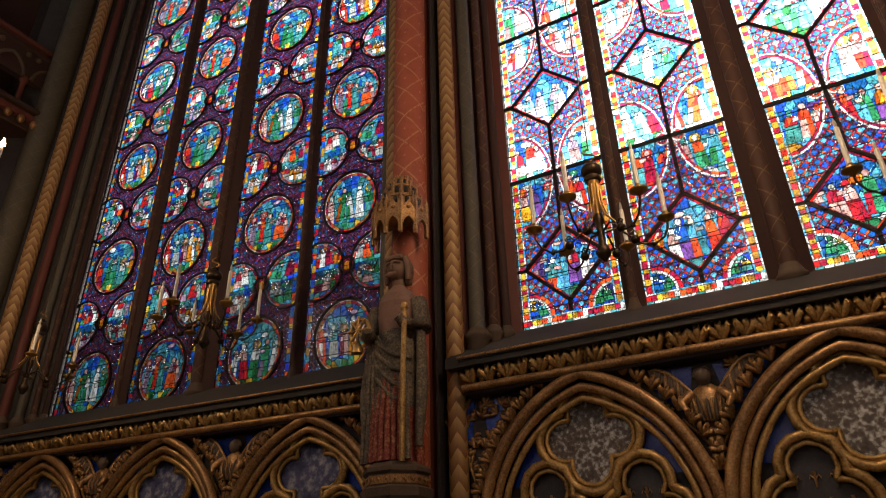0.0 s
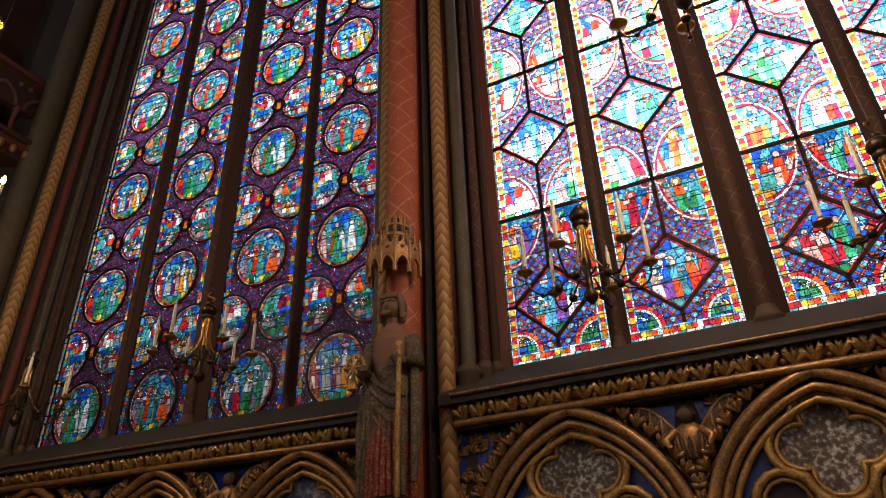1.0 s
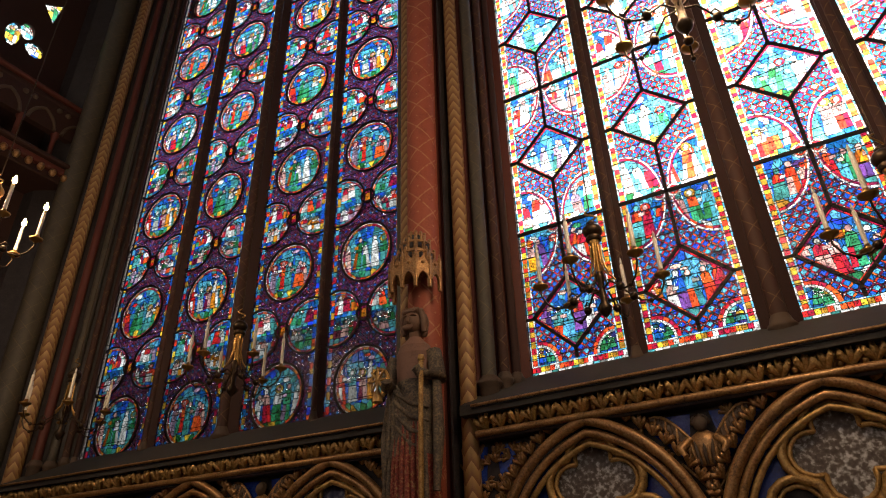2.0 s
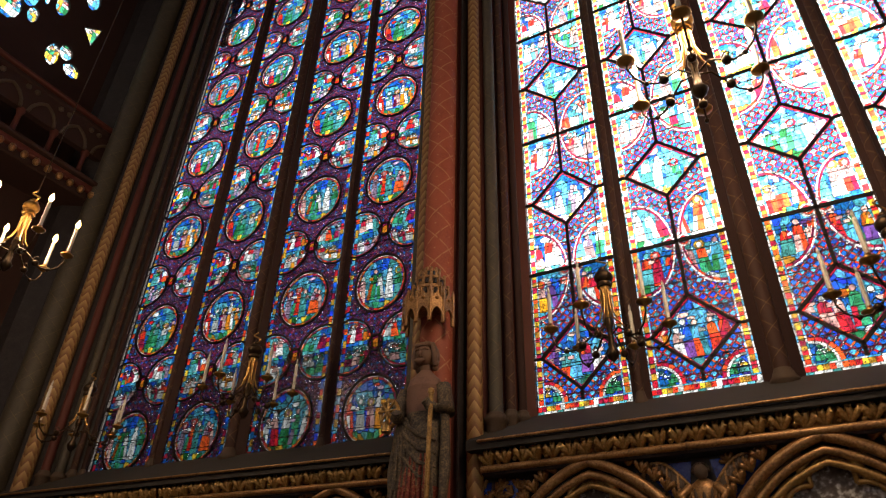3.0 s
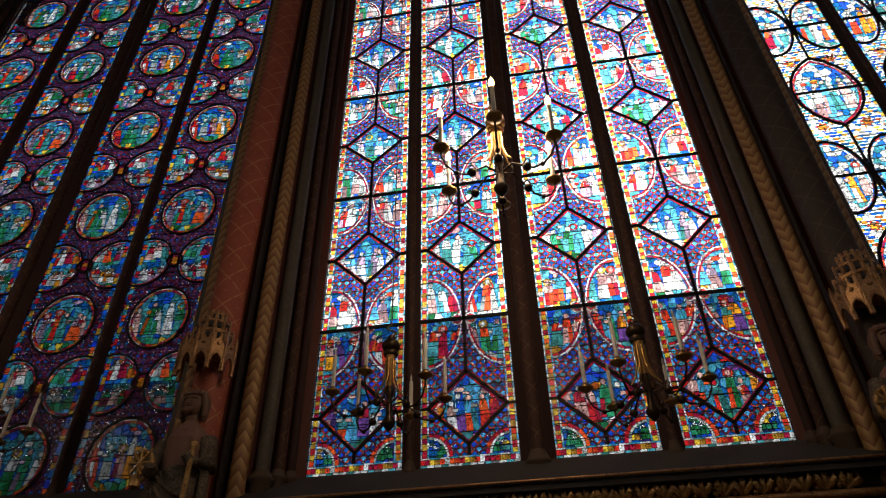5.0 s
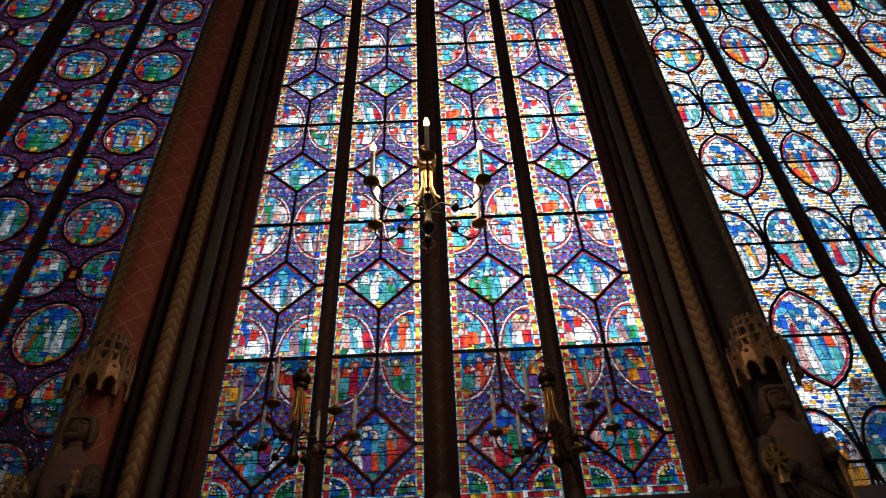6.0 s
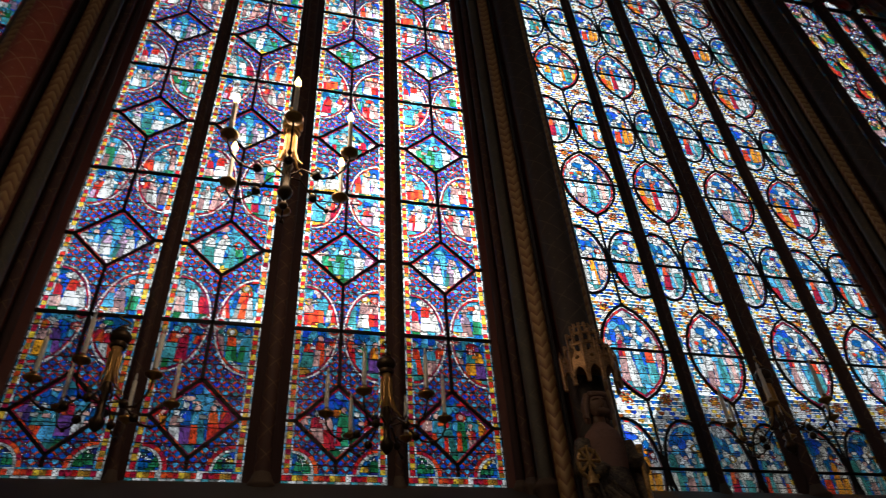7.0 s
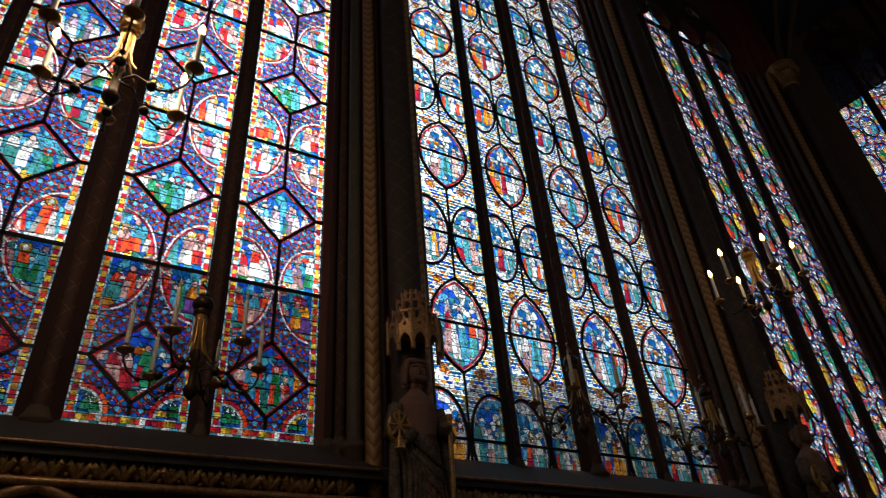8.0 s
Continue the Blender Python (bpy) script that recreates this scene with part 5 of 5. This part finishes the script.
    return thing("statue", b, [ROBE, MANTLE, SKIRT, SKIN, GOLD], "painted and gilded stone figure in a draped mantle on a pier", "statue", "statues on the piers", m=pose(xm, ym, z0))


def canopy(xm, ym, z0):
    """A small carved stone canopy: a crown of gabled arches under a two-step turret."""
    root = tagged(new("canopy"), "gilt carved stone canopy of small gothic arches", "canopy", "canopies over the statues")
    root.matrix_basis = pose(xm, ym, z0)
    b = Build()
    R, n = 0.27, 6
    pt = lambda i, r: (r * math.cos(math.pi + math.pi * i / n), r * math.sin(math.pi + math.pi * i / n))
    b.column([pt(i, R * 0.8) for i in range(n + 1)], 0.17, 0.32)
    for i in range(n + 1):
        x, y = pt(i, R)
        b.box(x - 0.018, x + 0.018, y - 0.018, y + 0.018, -0.02, 0.33, 0, 0.004)
        b.lathe([(0.024, 0.33), (0.004, 0.4)], x, y, 4)
    part("crown", b, [DULLGOLD], root)
    for i in range(n):
        f = Build()
        (xa, ya), (xb, yb) = pt(i, R), pt(i + 1, R)
        d = math.hypot(xb - xa, yb - ya)
        ar = arch(0, d / 2 - 0.012, 0.06, 0.7, 6)
        for q in outside(rect(-d / 2, d / 2, 0.06, 0.22), ar + [(-d / 2 + 0.012, 0.0), (d / 2 - 0.012, 0.0)]):
            f.prism(q, -0.012, 0.012)
        f.prism([(-d / 2, 0.22), (d / 2, 0.22), (0, 0.33)], -0.012, 0.012)
        f.tube([(x, -0.015, z) for x, z in ar], 0.011, 5)
        f.ball((0, -0.015, 0.25), 0.022, 6)
        part("gable", f, [DULLGOLD], root, m=pose((xa + xb) / 2, (ya + yb) / 2, 0, 0, 0, math.degrees(math.atan2(yb - ya, xb - xa))))
    t = Build()
    for r, za, zb in ((0.21, 0.3, 0.44), (0.16, 0.44, 0.58), (0.1, 0.58, 0.68)):
        t.column([pt(i, r) for i in range(n + 1)], za, zb)
        for i in range(n + 1):
            x, y = pt(i, r)
            t.box(x - 0.014, x + 0.014, y - 0.014, y + 0.014, za, zb + 0.03, 0, 0.003)
        t.column([pt(i, r + 0.015) for i in range(n + 1)], zb - 0.03, zb - 0.01)
    part("turret", t, [DULLGOLD], root)
    # solid dark blocks paint the shade inside the turret's openings
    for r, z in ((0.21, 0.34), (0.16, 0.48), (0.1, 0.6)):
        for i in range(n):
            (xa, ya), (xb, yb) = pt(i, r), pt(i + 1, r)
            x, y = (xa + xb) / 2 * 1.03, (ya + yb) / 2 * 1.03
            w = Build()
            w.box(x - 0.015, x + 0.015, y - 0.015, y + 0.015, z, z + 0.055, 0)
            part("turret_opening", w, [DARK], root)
    return root


def console(xm, ym, z0):
    """The moulded eight-sided bracket that a statue stands on."""
    b = Build()
    ring = lambda r, z: [(xm + r * math.cos(math.pi / 8 + math.pi * i / 4), ym + r * math.sin(math.pi / 8 + math.pi * i / 4), z) for i in range(8)]
    rows = [ring(0.13, z0 - 0.75), ring(0.14, z0 - 0.5), ring(0.2, z0 - 0.36), ring(0.28, z0 - 0.26), ring(0.29, z0 - 0.2), ring(0.25, z0 - 0.18), ring(0.25, z0 - 0.1), ring(0.27, z0 - 0.08), ring(0.27, z0 - 0.05), ring(0.2, z0)]
    b.grid(rows, 0, False, True)
    b.cap(rows[0], 0, True)
    b.cap(rows[-1], 0)
    ob = thing("statue_bracket", b, [STONE], "dark moulded stone bracket with a gilt band", "bracket", "brackets of the statues")
    c = Build()
    rows = [ring(0.256, z0 - 0.17), ring(0.256, z0 - 0.11)]
    c.grid(rows, 0, False, True)
    for i in range(24):
        t = 2 * math.pi * i / 24
        c.ball((xm + 0.255 * math.cos(t), ym + 0.255 * math.sin(t), z0 - 0.14), 0.014, 5)
    part("gilt_band", c, [DULLGOLD], ob)


for (xm, wide), off, rise in zip(PIERS[:3], (0.06, -0.1, -0.02), (4.59, 4.47, 4.47)):
    statue(xm + off, -1.08, 2.55)
    canopy(xm + off / 3, -0.97, rise)
    console(xm + off, -1.08, 2.57)

# ---- chandeliers ----
def chandelier_pattern(lit):
    root = tagged(new("chandelier"), ("brass chandelier with six lit candle bulbs" if lit else "bronze chandelier with six unlit white candles") + " on scrolled arms", "chandelier", "chandeliers")
    s = Build()
    hook = [(0.045 * math.sin(t), 0, 0.86 + 0.06 * (t / math.pi - 1)) for t in [2 * math.pi * i / 16 for i in range(17)]]
    s.tube(hook, 0.009, 6)
    part("hook", s, [BRASS], root)
    s = Build()
    s.ball((0, 0, 0.7), 0.085, 14, 0, 0.85)
    s.lathe([(0.06, 0.6), (0.07, 0.62), (0.06, 0.645)], 0, 0, 14)
    s.lathe([(0.03, 0.76), (0.045, 0.78), (0.015, 0.81)], 0, 0, 10)
    part("ball", s, [BRONZE if not lit else BRASS], root)
    s = Build()
    s.lathe([(0.022, 0.3), (0.026, 0.45), (0.04, 0.56), (0.045, 0.6)], 0, 0, 14)
    for i in range(6):
        t = 2 * math.pi * i / 6 + 0.3
        s.tube([(0.04 * math.cos(t), 0.04 * math.sin(t), 0.56), (0.042 * math.cos(t), 0.042 * math.sin(t), 0.4), (0.075 * math.cos(t), 0.075 * math.sin(t), 0.28), (0.12 * math.cos(t), 0.12 * math.sin(t), 0.22)], [0.012, 0.01, 0.009, 0.007], 6)
    part("cage", s, [BRASS], root)
    s = Build()
    s.lathe([(0.01, -0.1), (0.045, -0.06), (0.06, -0.02), (0.03, 0.03), (0.025, 0.2), (0.04, 0.24), (0.028, 0.3)], 0, 0, 12)
    part("stem", s, [BRONZE], root)
    for i in range(6):
        t = 2 * math.pi * i / 6 + 0.35
        c, d = math.cos(t), math.sin(t)
        arm = Build()
        arm.tube([(r * c, r * d, z) for r, z in ((0.03, 0.14), (0.12, 0.17), (0.2, 0.1), (0.29, 0.02), (0.38, 0.01), (0.45, 0.06), (0.49, 0.14), (0.49, 0.2))], 0.0085, 7)
        arm.tube([(r * c, r * d, z) for r, z in ((0.2, 0.1), (0.24, 0.14), (0.27, 0.11), (0.25, 0.08))], 0.007, 5)
        ob = part("arm", arm, [BRONZE], root)
        for r, z, q in ((0.24, 0.06, 0.036), (0.37, 0.01, 0.02)):
            k = Build()
            k.ball((r * c, r * d, z), q, 10)
            part("bead", k, [BRONZE], ob)
        cup = Build()
        cup.lathe([(0.012, 0.18), (0.03, 0.2), (0.062, 0.215), (0.066, 0.23), (0.03, 0.232), (0.022, 0.27), (0.018, 0.27)], 0.49 * c, 0.49 * d, 14)
        part("drip_cup", cup, [BRASS], ob)
        can = Build()
        can.lathe([(0.018, 0.27), (0.017, 0.56), (0.012, 0.57)], 0.49 * c, 0.49 * d, 10)
        part("candle", can, [WAX], ob)
        fl = Build()
        fl.lathe([(0.007, 0.57), (0.024, 0.6), (0.022, 0.63), (0.006, 0.675)] if lit else [(0.007, 0.57), (0.012, 0.59), (0.011, 0.61), (0.003, 0.64)], 0.49 * c, 0.49 * d, 10)
        part("bulb", fl, [bulb if lit else DEADBULB], ob, "glowing warm bulb" if lit else "unlit bulb")
    return root


UNLIT = [(1.15, -1.2, 3.9, 0, 0), (-2.92, -1.24, 3.98, 17, 0), (3.3, -1.2, 3.8, 40, 0), (-5.5, -1.45, 3.87, 10, 0), (7.1, -1.2, 3.92, 25, 0), (9.15, -1.2, 3.85, 5, 0)]
LIT = [(2.33, -2.6, 5.1, 12, 85), (-4.35, -3.45, 5.05, 33, 55), (9.4, -2.2, 5.3, 35, 9)]
for spots, lit in ((UNLIT, False), (LIT, True)):
    first = chandelier_pattern(lit)
    owners = [first] + [copy_thing(first, pose(0, 0, 0)) for spot in spots[1:]]
    for owner, (x, y, z, turn, watts) in zip(owners, spots):
        owner.matrix_basis = pose(x, y, z, 0, 0, turn)
        rod = Build()
        rod.tube([(0, 0, 0.9), (0, 0, vault_height(x, y) + 0.05 - z)], 0.006, 5)
        part("suspension_rod", rod, [BRONZE], owner)
        if lit:
            lamp = new("bulb_light", bpy.data.lights.new("bulb_light", "POINT"))
            lamp.data.energy, lamp.data.color, lamp.data.shadow_soft_size = watts, (1.0, 0.7, 0.42), 0.3
            lamp.location = (x, y, z + 0.62)

# ---- outside: added blocks, not seen themselves, that dim the lower panes through the glass ----
def building(x0, x1, y0, y1, eaves, ridge, label):
    """A long block added across the court to dim the glass: walls with string courses under a pitched slate roof."""
    b = Build()
    b.box(x0, x1, y0, y1, -10, eaves)
    for z in (eaves - 4.2, eaves - 0.35):
        b.box(x0 - 0.2, x1 + 0.2, y0 - 0.25, y0 - 0.01, z, z + 0.35, 0)
    ob = thing("building", b, [FACADE], label, "building", kind="structure")
    r, mid = Build(), (y0 + y1) / 2
    r.prism([(y0 - 0.4, eaves + 0.01), (y1 + 0.4, eaves + 0.01), (mid, ridge)], -x1, -x0)
    part("roof", r, [SLATE], ob, "grey slate roof", pose(0, 0, 0, 0, 0, 90))


# unseen blocks; their heights and gaps set which lower panes go dim
building(-50, 13, 14, 20, 6.8, 9.2, "pale limestone building with a slate roof outside the windows")
building(13.01, 19, 15, 20, 5.5, 7.5, "low limestone building outside the windows")
building(19.01, 31, 14, 22, 11.0, 14.5, "tall pale limestone building outside the windows")
b = Build()
b.box(-400, 400, -400, 400, -10.5, -10)
thing("ground", b, [FACADE], "paved ground far below the chapel", "ground", kind="structure")
